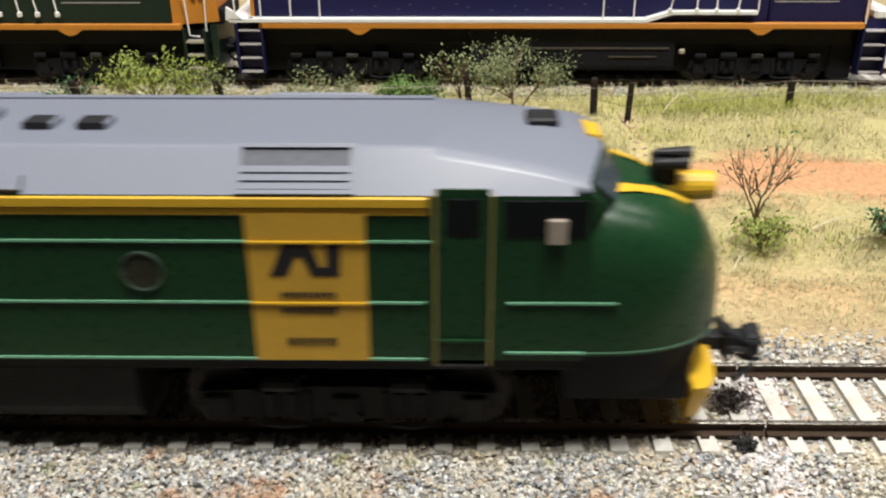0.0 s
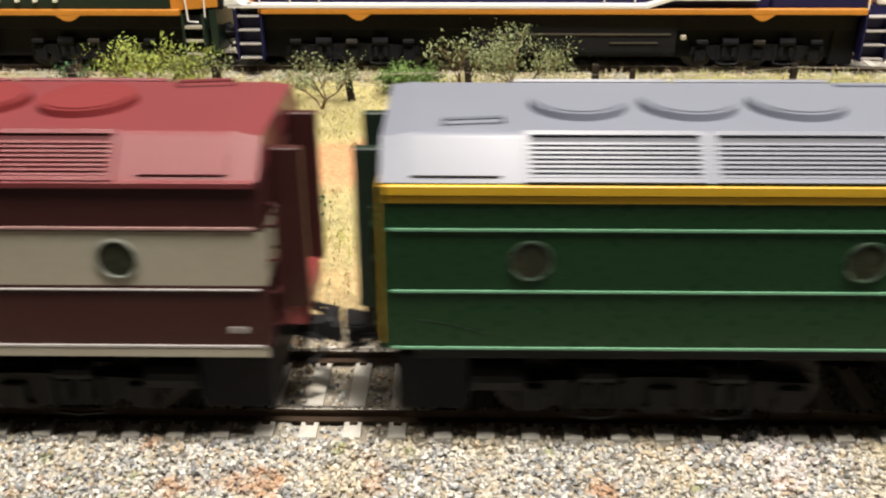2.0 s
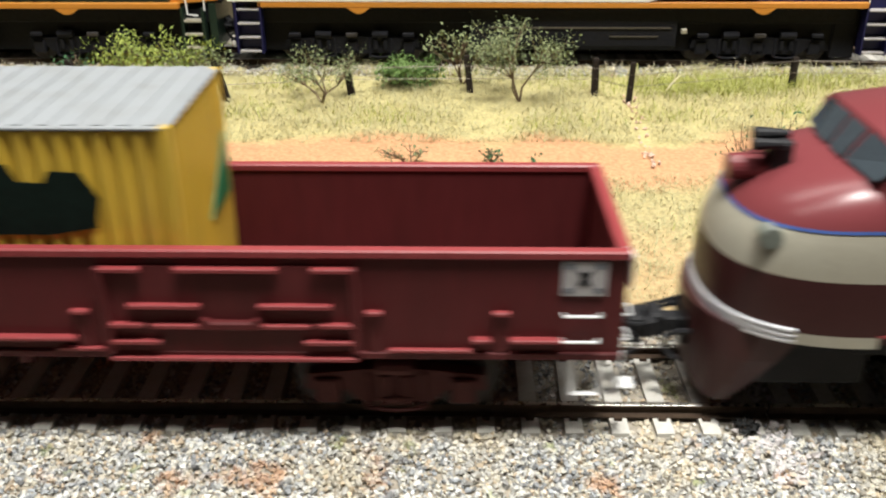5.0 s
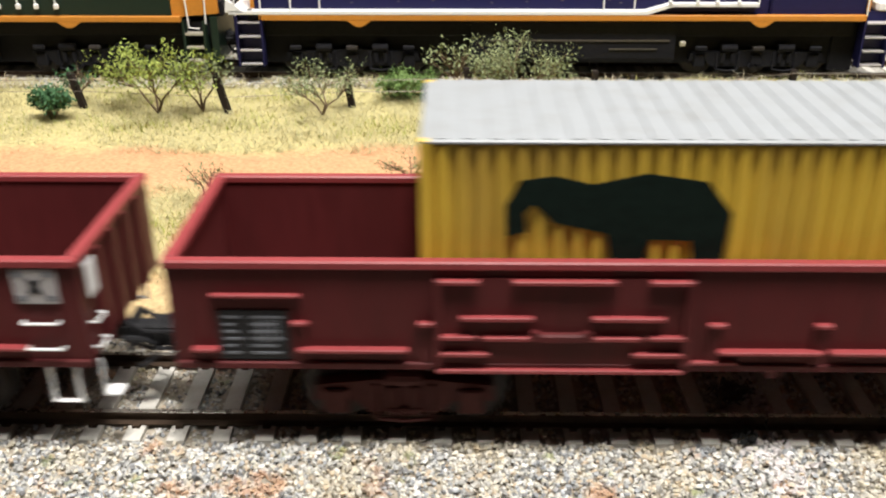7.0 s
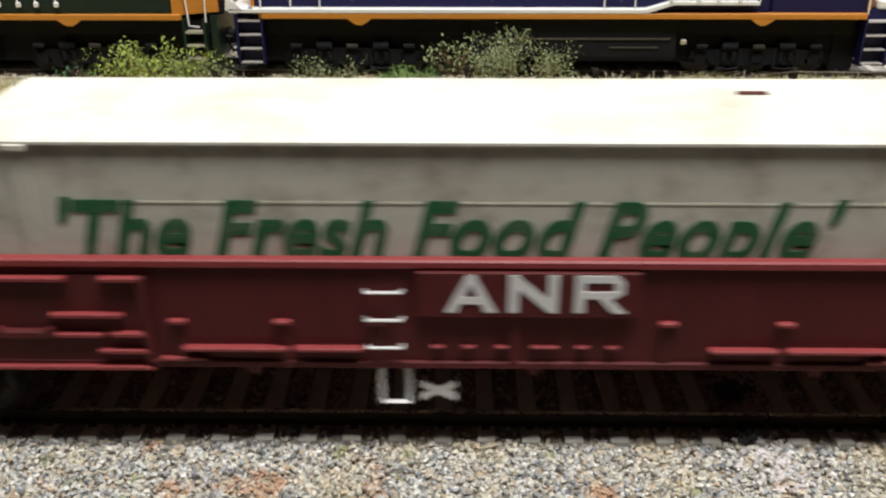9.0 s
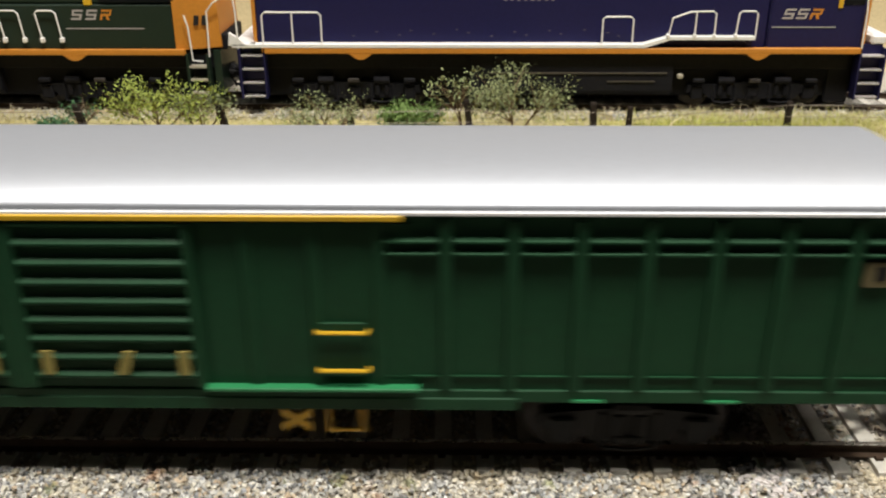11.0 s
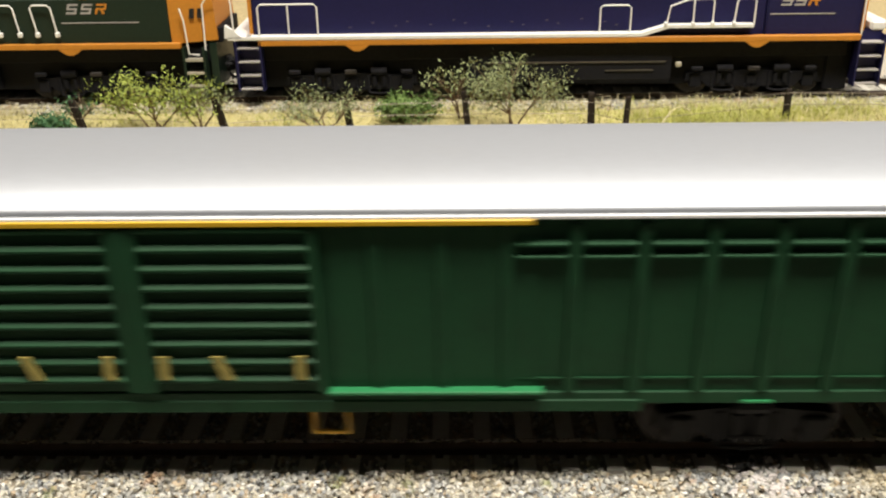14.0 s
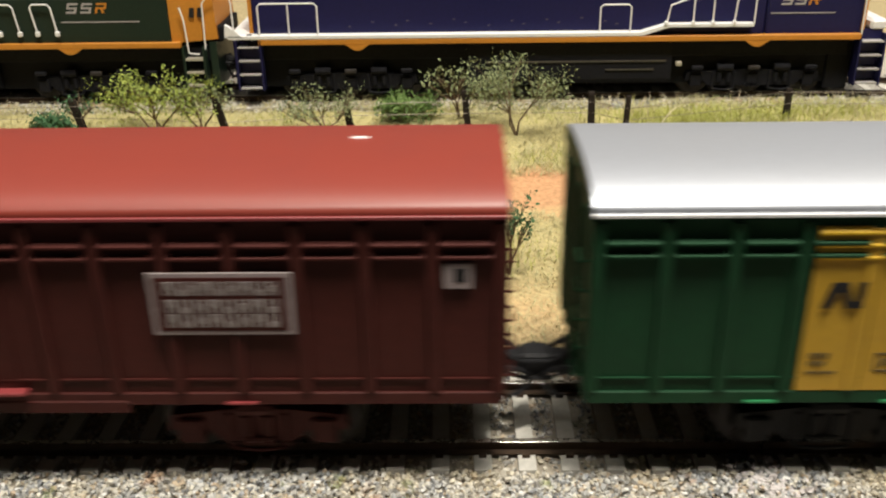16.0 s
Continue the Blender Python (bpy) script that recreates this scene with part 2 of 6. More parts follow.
def ground_mat():
    m = bpy.data.materials.new("sandy_ground")
    m.use_nodes = True
    n, l = m.node_tree.nodes, m.node_tree.links
    b = n["Principled BSDF"]
    b.inputs["Roughness"].default_value = 0.95
    g = n.new("ShaderNodeNewGeometry")
    sep = n.new("ShaderNodeSeparateXYZ")
    l.new(g.outputs["Position"], sep.inputs["Vector"])
    wob = n.new("ShaderNodeTexNoise")
    wob.inputs["Scale"].default_value, wob.inputs["Detail"].default_value = 28, 6
    l.new(g.outputs["Position"], wob.inputs["Vector"])
    ma = n.new("ShaderNodeMath")
    ma.operation = "MULTIPLY_ADD"
    ma.inputs[1].default_value, ma.inputs[2].default_value = 0.05, -0.025
    l.new(wob.outputs["Fac"], ma.inputs[0])
    ad = n.new("ShaderNodeMath")
    l.new(sep.outputs["Y"], ad.inputs[0])
    l.new(ma.outputs["Value"], ad.inputs[1])
    mr = n.new("ShaderNodeMapRange")
    mr.inputs["From Min"].default_value, mr.inputs["From Max"].default_value = 0.0, 0.25
    l.new(ad.outputs["Value"], mr.inputs["Value"])
    ramp = n.new("ShaderNodeValToRGB")
    stops = [(0.0, (0.34, 0.29, 0.22)), (0.09, (0.42, 0.32, 0.17)), (0.15, (0.46, 0.32, 0.16)), (0.20, (0.42, 0.345, 0.17)), (0.30, (0.43, 0.36, 0.17)), (0.345, (0.50, 0.275, 0.14)),
             (0.43, (0.51, 0.27, 0.135)), (0.46, (0.46, 0.39, 0.18)), (0.70, (0.43, 0.38, 0.17)), (0.745, (0.42, 0.38, 0.31)), (0.95, (0.40, 0.37, 0.32)), (1.0, (0.45, 0.36, 0.20))]
    while len(ramp.color_ramp.elements) < len(stops):
        ramp.color_ramp.elements.new(0.5)
    for i, (p, c) in enumerate(stops):
        ramp.color_ramp.elements[i].position, ramp.color_ramp.elements[i].color = p, (*c, 1)
    l.new(mr.outputs["Result"], ramp.inputs["Fac"])
    sand = n.new("ShaderNodeTexNoise")
    sand.inputs["Scale"].default_value, sand.inputs["Detail"].default_value = 900, 5
    l.new(g.outputs["Position"], sand.inputs["Vector"])
    mx = n.new("ShaderNodeMix")
    mx.data_type, mx.blend_type = "RGBA", "OVERLAY"
    mx.inputs[0].default_value = 0.55
    l.new(ramp.outputs["Color"], mx.inputs[6])
    l.new(sand.outputs["Fac"], mx.inputs[7])
    l.new(mx.outputs[2], b.inputs["Base Color"])
    bp = n.new("ShaderNodeBump")
    bp.inputs["Strength"].default_value, bp.inputs["Distance"].default_value = 0.6, 0.0006
    l.new(sand.outputs["Fac"], bp.inputs["Height"])
    l.new(bp.outputs["Normal"], b.inputs["Normal"])
    return m


M_ground = ground_mat()


# ---- mesh helpers (millimetres) ----
def part(name, bm, material, parent=None, label="", loc=(0, 0, 0), smooth=False):
    bmesh.ops.recalc_face_normals(bm, faces=bm.faces)
    for v in bm.verts:
        v.co *= K
    me = bpy.data.meshes.new(name)
    bm.to_mesh(me)
    bm.free()
    me.materials.append(material)
    if smooth:
        me.polygons.foreach_set("use_smooth", [True] * len(me.polygons))
    return piece(name, me, parent, loc, label)


def piece(name, me, parent=None, loc=(0, 0, 0), label=""):
    ob = new(name, me)
    ob.parent = parent
    ob.location = [c * K for c in loc]
    return tagged(ob, label=label) if label else ob


def box(x0, x1, y0, y1, z0, z1, bevel=0.0, bm=None):
    own = bmesh.new() if bm is None or bevel else bm
    vs = [own.verts.new((x, y, z)) for x in (x0, x1) for y in (y0, y1) for z in (z0, z1)]
    for f in ((0, 1, 3, 2), (4, 6, 7, 5), (0, 4, 5, 1), (2, 3, 7, 6), (0, 2, 6, 4), (1, 5, 7, 3)):
        own.faces.new([vs[i] for i in f])
    if bevel:
        bmesh.ops.bevel(own, geom=own.edges[:], offset=bevel, segments=1, affect="EDGES", clamp_overlap=True)
        if bm is not None:
            me = bpy.data.meshes.new("tmp")
            own.to_mesh(me)
            own.free()
            bm.from_mesh(me)
            bpy.data.meshes.remove(me)
            return bm
    return own


def prism(profile, x0, x1, bm=None):
    """A (y, z) outline drawn out along x, with its two ends closed."""
    bm = bm or bmesh.new()
    a = [bm.verts.new((x0, y, z)) for y, z in profile]
    b = [bm.verts.new((x1, y, z)) for y, z in profile]
    n = len(profile)
    for i in range(n):
        bm.faces.new((a[i], a[(i + 1) % n], b[(i + 1) % n], b[i]))
    bm.faces.new(a)
    bm.faces.new(b[::-1])
    return bm


def loft(sections, bm=None, closed=True, caps=True):
    bm = bm or bmesh.new()
    rings = [[bm.verts.new(p) for p in s] for s in sections]
    n = len(sections[0])
    for r, q in zip(rings, rings[1:]):
        for i in range(n if closed else n - 1):
            bm.faces.new((r[i], r[(i + 1) % n], q[(i + 1) % n], q[i]))
    if caps:
        bm.faces.new(rings[0])
        bm.faces.new(rings[-1][::-1])
    return bm


def rod(points, r, bm=None, seg=6):
    """A round bar along a line of points."""
    bm = bm or bmesh.new()
    pts = [Vector(p) for p in points]
    rings = []
    for i, p in enumerate(pts):
        d = (pts[min(i + 1, len(pts) - 1)] - pts[max(i - 1, 0)]).normalized()
        side = d.cross(Vector((0, 0, 1)) if abs(d.z) < 0.9 else Vector((0, 1, 0))).normalized()
        up = side.cross(d)
        rad = r[i] if isinstance(r, (list, tuple)) else r
        rings.append([bm.verts.new(p + side * (math.cos(a) * rad) + up * (math.sin(a) * rad)) for a in [2 * math.pi * k / seg for k in range(seg)]])
    for a, b in zip(rings, rings[1:]):
        for k in range(seg):
            bm.faces.new((a[k], a[(k + 1) % seg], b[(k + 1) % seg], b[k]))
    bm.faces.new(rings[0])
    bm.faces.new(rings[-1][::-1])
    return bm


def drum(c, r, h, axis="z", seg=24, bm=None, r2=None):
    bm = bm or bmesh.new()
    r2 = r if r2 is None else r2
    rings = []
    for s, rad in ((0, r), (1, r2)):
        ring = []
        for k in range(seg):
            a = 2 * math.pi * k / seg
            p, q = math.cos(a) * rad, math.sin(a) * rad
            v = {"z": (p, q, s * h), "y": (p, s * h, q), "x": (s * h, p, q)}[axis]
            ring.append(bm.verts.new((c[0] + v[0], c[1] + v[1], c[2] + v[2])))
        rings.append(ring)
    for k in range(seg):
        bm.faces.new((rings[0][k], rings[0][(k + 1) % seg], rings[1][(k + 1) % seg], rings[1][k]))
    bm.faces.new(rings[0])
    bm.faces.new(rings[1][::-1])
    return bm


def flat(points, thick, y, side=-1):
    """A plate with an (x, z) outline, standing against a side wall at y."""
    bm = bmesh.new()
    a = [bm.verts.new((x, y, z)) for x, z in points]
    b = [bm.verts.new((x, y + side * thick, z)) for x, z in points]
    n = len(points)
    for i in range(n):
        bm.faces.new((a[i], a[(i + 1) % n], b[(i + 1) % n], b[i]))
    bm.faces.new(a)
    bm.faces.new(b[::-1])
    return bm


def empty(name, label, category, group=""):
    ob = new(name)
    ob.empty_display_size = 0.01
    return tagged(ob, label=label, category=category, group=group)


def words(text, size, material, parent, x, y, z, name="lettering", turn=0, shear=0.0, thick=0.08, spacing=1.0, stroke=0.0):
    cu = bpy.data.curves.new("text", "FONT")
    cu.body, cu.size, cu.extrude, cu.shear, cu.space_character = text, size, thick, shear, spacing
    cu.offset = stroke
    tmp = new("text", cu)
    bpy.context.view_layer.update()
    me = bpy.data.meshes.new_from_object(tmp.evaluated_get(bpy.context.evaluated_depsgraph_get()))
    bpy.data.objects.remove(tmp)
    bpy.data.curves.remove(cu)
    me.transform(Matrix.Scale(K, 4) @ Matrix.Rotation(radians(90), 4, "X"))
    me.materials.clear()
    me.materials.append(material)
    ob = piece(name, me, parent, (x, y, z))
    ob.rotation_euler = (0, 0, radians(turn))
    return ob


def block_word(n, x0, x1, z0, z1, y, side, material, parent):
    """A word that is not spelled out: the same notched block over and over."""
    bm = bmesh.new()
    step, h = (x1 - x0) / n, z1 - z0
    for i in range(n):
        v0, v1 = ((0.45, 1.0), (0.0, 0.4), (0.3, 0.7))[i % 3]
        for k, (ua, ub, va, vb) in enumerate(((0.10, 0.34, 0, 1), (0.60, 0.84, 0, 1), (0.30, 0.64, v0, v1))):
            box(x0 + (i + ua) * step, x0 + (i + ub) * step, *sorted((y, y + side * (0.12 + 0.01 * k))), z0 + va * h, z0 + vb * h, bm=bm)
    return part("lettering", bm, material, parent, "row of worn grey letter blocks")


def wave_emblem(x0, x1, z0, z1, y, side, parent):
    """A black emblem: one thick stroke that climbs, runs flat, drops, runs flat and climbs again."""
    outline = ((0, 0), (0.20, 1), (0.58, 1), (0.71, 0.26), (0.79, 0.26), (0.80, 1), (1, 1), (0.97, 0), (0.58, 0), (0.46, 0.60), (0.37, 0.60), (0.23, 0))
    return part("emblem", flat([(x0 + (x1 - x0) * u, z0 + (z1 - z0) * v) for u, v in outline], 0.1, y, side), M_black, parent, "black wave-shaped emblem")


def letter_bars(n, x0, x1, z0, z1, y, side, material, parent):
    """A word that is not spelled out: one bar for each letter."""
    bm = bmesh.new()
    step = (x1 - x0) / n
    h = z1 - z0
    ya, yb = sorted((y, y + side * 0.12))
    for i in range(n):
        a = x0 + i * step
        box(a + step * 0.10, a + step * 0.34, ya, yb, z0, z1, bm=bm)
        box(a + step * 0.34, a + step * 0.58, ya, yb, z0 + h * 0.4, z1, bm=bm)
        box(a + step * 0.58, a + step * 0.80, ya, yb, z0, z1, bm=bm)
    return part("lettering", bm, material, parent, "rows of small letter bars")


# ---- running gear ----
WHEELS = []


def wheelset(parent, x, r, material, direction):
    bm = bmesh.new()
    drum((0, -7.2, 0), 1.0, 14.4, "y", 8, bm)
    for s in (-1, 1):
        y = s * 8.2
        drum((0, y - 1.0, 0), r, 2.0, "y", 24, bm)
        drum((0, y - s * 1.6 - 0.4, 0), r + 0.7, 0.8, "y", 24, bm)
        drum((0, y + s * 1.0 - 0.2, 0), r * 0.42, 0.5, "y", 12, bm)
        for k in range(4):
            a = k * math.pi / 2
            drum((math.cos(a) * r * 0.66, y + s * 1.0 - 0.25, math.sin(a) * r * 0.66), r * 0.16, 0.4, "y", 6, bm)
    ob = part("wheelset", bm, material, parent, "spinning steel wheels on an axle", (x, 0, r))
    WHEELS.append((ob, x, r, direction))
    return ob


def bogie(parent, x, axles, r, material, direction, label):
    bm = bmesh.new()
    half = max(abs(a) for a in axles)
    for s in (-1, 1):
        y0, y1 = sorted((s * 10.0, s * 12.4))
        prof = [(-half - 3.5, 5.2), (-half + 2.5, 5.2), (-half + 4.5, 3.2), (half - 4.5, 3.2), (half - 2.5, 5.2), (half + 3.5, 5.2), (half + 3.0, 7.8), (4, 8.8), (-4, 8.8), (-half - 3.0, 7.8)]
        a = [bm.verts.new((p, y0, q)) for p, q in prof]
        b = [bm.verts.new((p, y1, q)) for p, q in prof]
        for i in range(len(prof)):
            j = (i + 1) % len(prof)
            bm.faces.new((a[i], a[j], b[j], b[i]))
        bm.faces.new(a)
        bm.faces.new(b[::-1])
        for ax in axles:
            box(ax - 1.9, ax + 1.9, min(y0, s * 13.2), max(y1, s * 13.2), 3.2, 7.4, 0.3, bm)
        for k in range(-1, 2):
            drum((k * 1.7, s * 12.4 if s > 0 else -13.2, 3.6), 0.75, 0.8, "y", 8, bm)
            drum((k * 1.7, s * 11.6, 3.4), 0.6, 4.4, "z", 8, bm)
        for p, q in zip(axles, axles[1:]):
            m = (p + q) / 2
            for k in (-1.6, 1.6):
                drum((m + k, s * 12.6, 4.6), 0.9, 3.4, "z", 8, bm)
            drum((m - 2.6, s * 12.8, 9.6), 1.3, 5.2, "x", 10, bm)
            box(p + 5.4, p + 6.3, *sorted((s * 8.8, s * 12.9)), 2.2, 8.2, 0.2, bm)
            box(q - 6.3, q - 5.4, *sorted((s * 8.8, s * 12.9)), 2.2, 8.2, 0.2, bm)
            rod([(p + 6, s * 13.0, 2.4), (m, s * 13.0, 1.9), (q - 6, s * 13.0, 2.4)], 0.28, bm, 5)
    box(-3, 3, -11, 11, 4.5, 9.5, 0.3, bm)
    ob = part("bogie", bm, material, parent, label, (x, 0, 0))
    for ax in axles:
        wheelset(ob, ax, r, M_wheel, direction)
    return ob


def coupler(parent, x, s):
    """Knuckle coupler, draft box and a hanging air hose; s: the way it points."""
    bm = bmesh.new()
    box(*sorted((x - s * 3, x + s * 4.4)), -1.3, 1.3, 8.6, 11.2, 0.25, bm)
    box(*sorted((x + s * 3.4, x + s * 6.2)), -2.5, 1.6, 7.8, 12.0, 0.5, bm)
    box(*sorted((x + s * 5.0, x + s * 6.8)), 0.9, 2.8, 8.2, 11.6, 0.4, bm)
    box(*sorted((x + s * 0.2, x + s * 1.2)), -3.4, 3.4, 7.6, 12.4, 0.3, bm)
    ob = part("coupler", bm, M_black, parent, "black knuckle coupler")
    for y in (-4.6, 4.6):
        pts = [(x + s * (0.2 + 5.2 * math.sin(a) * (0.9 if y < 0 else 0.7)), y * (1 - 0.3 * math.sin(a)), 10.8 - 5.6 * (1 - math.cos(a)) / 2) for a in [i * math.pi / 8 for i in range(8)]]
        part("air_hose", rod(pts, 0.45), M_black, ob)
    for z in (9.0, 12.0):
        part("jumper_cable", rod([(x + s * 0.1, -2.8, z + 1.0), (x + s * 3.5, -3.4, z - 0.6), (x + s * 6.0, -3.0, z - 0.9)], 0.35), M_black, ob)
    return ob


# ---- the setting ----
def room():
    for name, b in (("room_floor", (-3000, 3000, -2000, 1500, -1020, -1000)), ("wall_north", (-3000, 3000, 1500, 1520, -1000, 1500)), ("wall_south", (-3000, 3000, -2020, -2000, -1000, 1500)),
                    ("wall_east", (3000, 3020, -2000, 1500, -1000, 1500)), ("wall_west", (-3020, -3000, -2000, 1500, -1000, 1500)), ("ceiling", (-3000, 3000, -2000, 1500, 1500, 1520))):
        tagged(part(name, box(*b), M_room), label="plain painted room surface", category="wall" if "wall" in name else name.split("_")[-1], kind="structure")


def ground():
    nx, ny = 420, 150
    xs = np.concatenate([np.linspace(-2400, -320, 40), np.linspace(-310, 310, nx - 80), np.linspace(320, 2400, 40)])
    ys = np.concatenate([np.linspace(-46, -40, 4), np.linspace(-38, 240, ny - 12), np.linspace(250, 900, 8)])
    verts, faces = [], []
    for y in ys:
        for x in xs:
            z = noise.noise((x * 0.035, y * 0.035, 0)) * 1.0 + noise.noise((x * 0.16, y * 0.16, 3)) * 0.4
            track = min(1, max(0, (y - 17) / 14 if y > 0 else (-y - 48) / 20)) * min(1, max(0, (abs(y - 198) - 18) / 12))
            z = -3.2 + track * (2.6 + z)
            verts.append((x * K, y * K, z * K))
    w = len(xs)
    for j in range(len(ys) - 1):
        for i in range(w - 1):
            a = j * w + i
            faces.append((a, a + 1, a + w + 1, a + w))
    me = bpy.data.meshes.new("ground")
    me.from_pydata(verts, [], faces)
    me.polygons.foreach_set("use_smooth", [True] * len(me.polygons))
    me.materials.append(M_ground)
    g = tagged(new("ground", me), label="sandy ground with an orange dirt track and dry grass", category="ground", kind="structure")
    fascia = part("layout_fascia", box(-2400, 2400, -50, -46, -120, -2, 0.5), M_post)
    tagged(fascia, label="dark timber edge board of the layout", category="board", kind="structure")
    return g


CUBE = np.array([(x, y, z) for x in (-1, 1) for y in (-1, 1) for z in (-1, 1)], float)
CUBE_F = np.array([(0, 1, 3, 2), (4, 6, 7, 5), (0, 4, 5, 1), (2, 3, 7, 6), (0, 2, 6, 4), (1, 5, 7, 3)])


def stone_shape(rng):
    c = CUBE * rng.uniform(0.2, 1.0, (8, 3)) * rng.uniform((0.75, 0.6, 0.5), (1.1, 0.95, 0.8))
    a, b_, g = rng.uniform(0, 6.28, 3)
    rz = np.array([[math.cos(a), -math.sin(a), 0], [math.sin(a), math.cos(a), 0], [0, 0, 1]])
    rx = np.array([[1, 0, 0], [0, math.cos(b_), -math.sin(b_)], [0, math.sin(b_), math.cos(b_)]])
    return c @ rx.T @ rz.T


def stones_joined(name, spots, parent, label):
    """spots: x, y, z, half size of each stone."""
    rng = np.random.default_rng(7)
    shapes = [stone_shape(rng) for _ in range(40)]
    spots = np.asarray(spots)
    v = np.concatenate([shapes[i % 40] * s[3] + s[:3] for i, s in enumerate(spots)]) * K
    f = (CUBE_F[None] + 8 * np.arange(len(spots))[:, None, None]).reshape(-1, 4)
    me = bpy.data.meshes.new(name)
    me.from_pydata(v.tolist(), [], f.tolist())
    me.materials.append(M_stone_bed)
    ob = new(name, me)
    ob.parent = parent
    return tagged(ob, label=label, kind="stuff")


PITCH = 6.75


def track(name, yc, zc, near):
    root = empty(name, "model railway track on grey concrete sleepers in stone ballast", "railway track")
    root["kind"] = "structure"
    root.location = (0, yc * K, zc * K)
    for s in (-1, 1):
        y = s * 8.25
        prof = [(-1.1, -2.0), (1.1, -2.0), (1.1, -1.75), (0.28, -1.5), (0.28, -0.65), (0.5, -0.5), (0.5, -0.03), (-0.5, -0.03), (-0.5, -0.5), (-0.28, -0.65), (-0.28, -1.5), (-1.1, -1.75)]
        for x0, x1 in ((-2300, 48.0), (48.4, 2300)):
            r = part("rail", prism([(y + p, q) for p, q in prof], x0, x1), M_railside, root, "rail with rusty sides and a polished head")
            part("rail_head", prism([(y - 0.42, -0.03), (y + 0.42, -0.03), (y + 0.36, 0.0), (y - 0.36, 0.0)], x0, x1), M_railtop, r)
    me = None
    rest = bmesh.new()
    fast = bmesh.new()
    k0, k1 = int(-2300 / PITCH), int(2300 / PITCH)
    for k in range(k0, k1):
        x = -1.9 + k * PITCH
        if near and abs(x) < 150:
            if me is None:
                ob = part("sleeper", prism([(-13, -3.6), (13, -3.6), (12.9, -2.1), (12.4, -1.95), (-12.4, -1.95), (-12.9, -2.1)], -1.35, 1.35), M_sleeper, root, "", (x, 0, 0))
                me = ob.data
            else:
                ob = piece("sleeper", me, root, (x + random.uniform(-0.15, 0.15), 0, random.uniform(-0.08, 0.05)))
                ob.rotation_euler = (0, 0, random.uniform(-0.012, 0.012))
            for s in (-1, 1):
                for t in (-1, 1):
                    box(x - 0.6, x + 0.6, s * 8.25 + t * 1.5 - 0.4, s * 8.25 + t * 1.5 + 0.4, -2.0, -1.45, bm=fast)
        else:
            box(x - 1.35, x + 1.35, -13, 13, -3.6, -1.95, bm=rest)
    tagged(part("far_sleepers", rest, M_sleeper, root, "grey concrete sleepers"), kind="stuff")
    if len(fast.verts):
        tagged(part("rail_clips", fast, M_railside, root, "small rusty rail clips"), kind="stuff")
    else:
        fast.free()
    return root


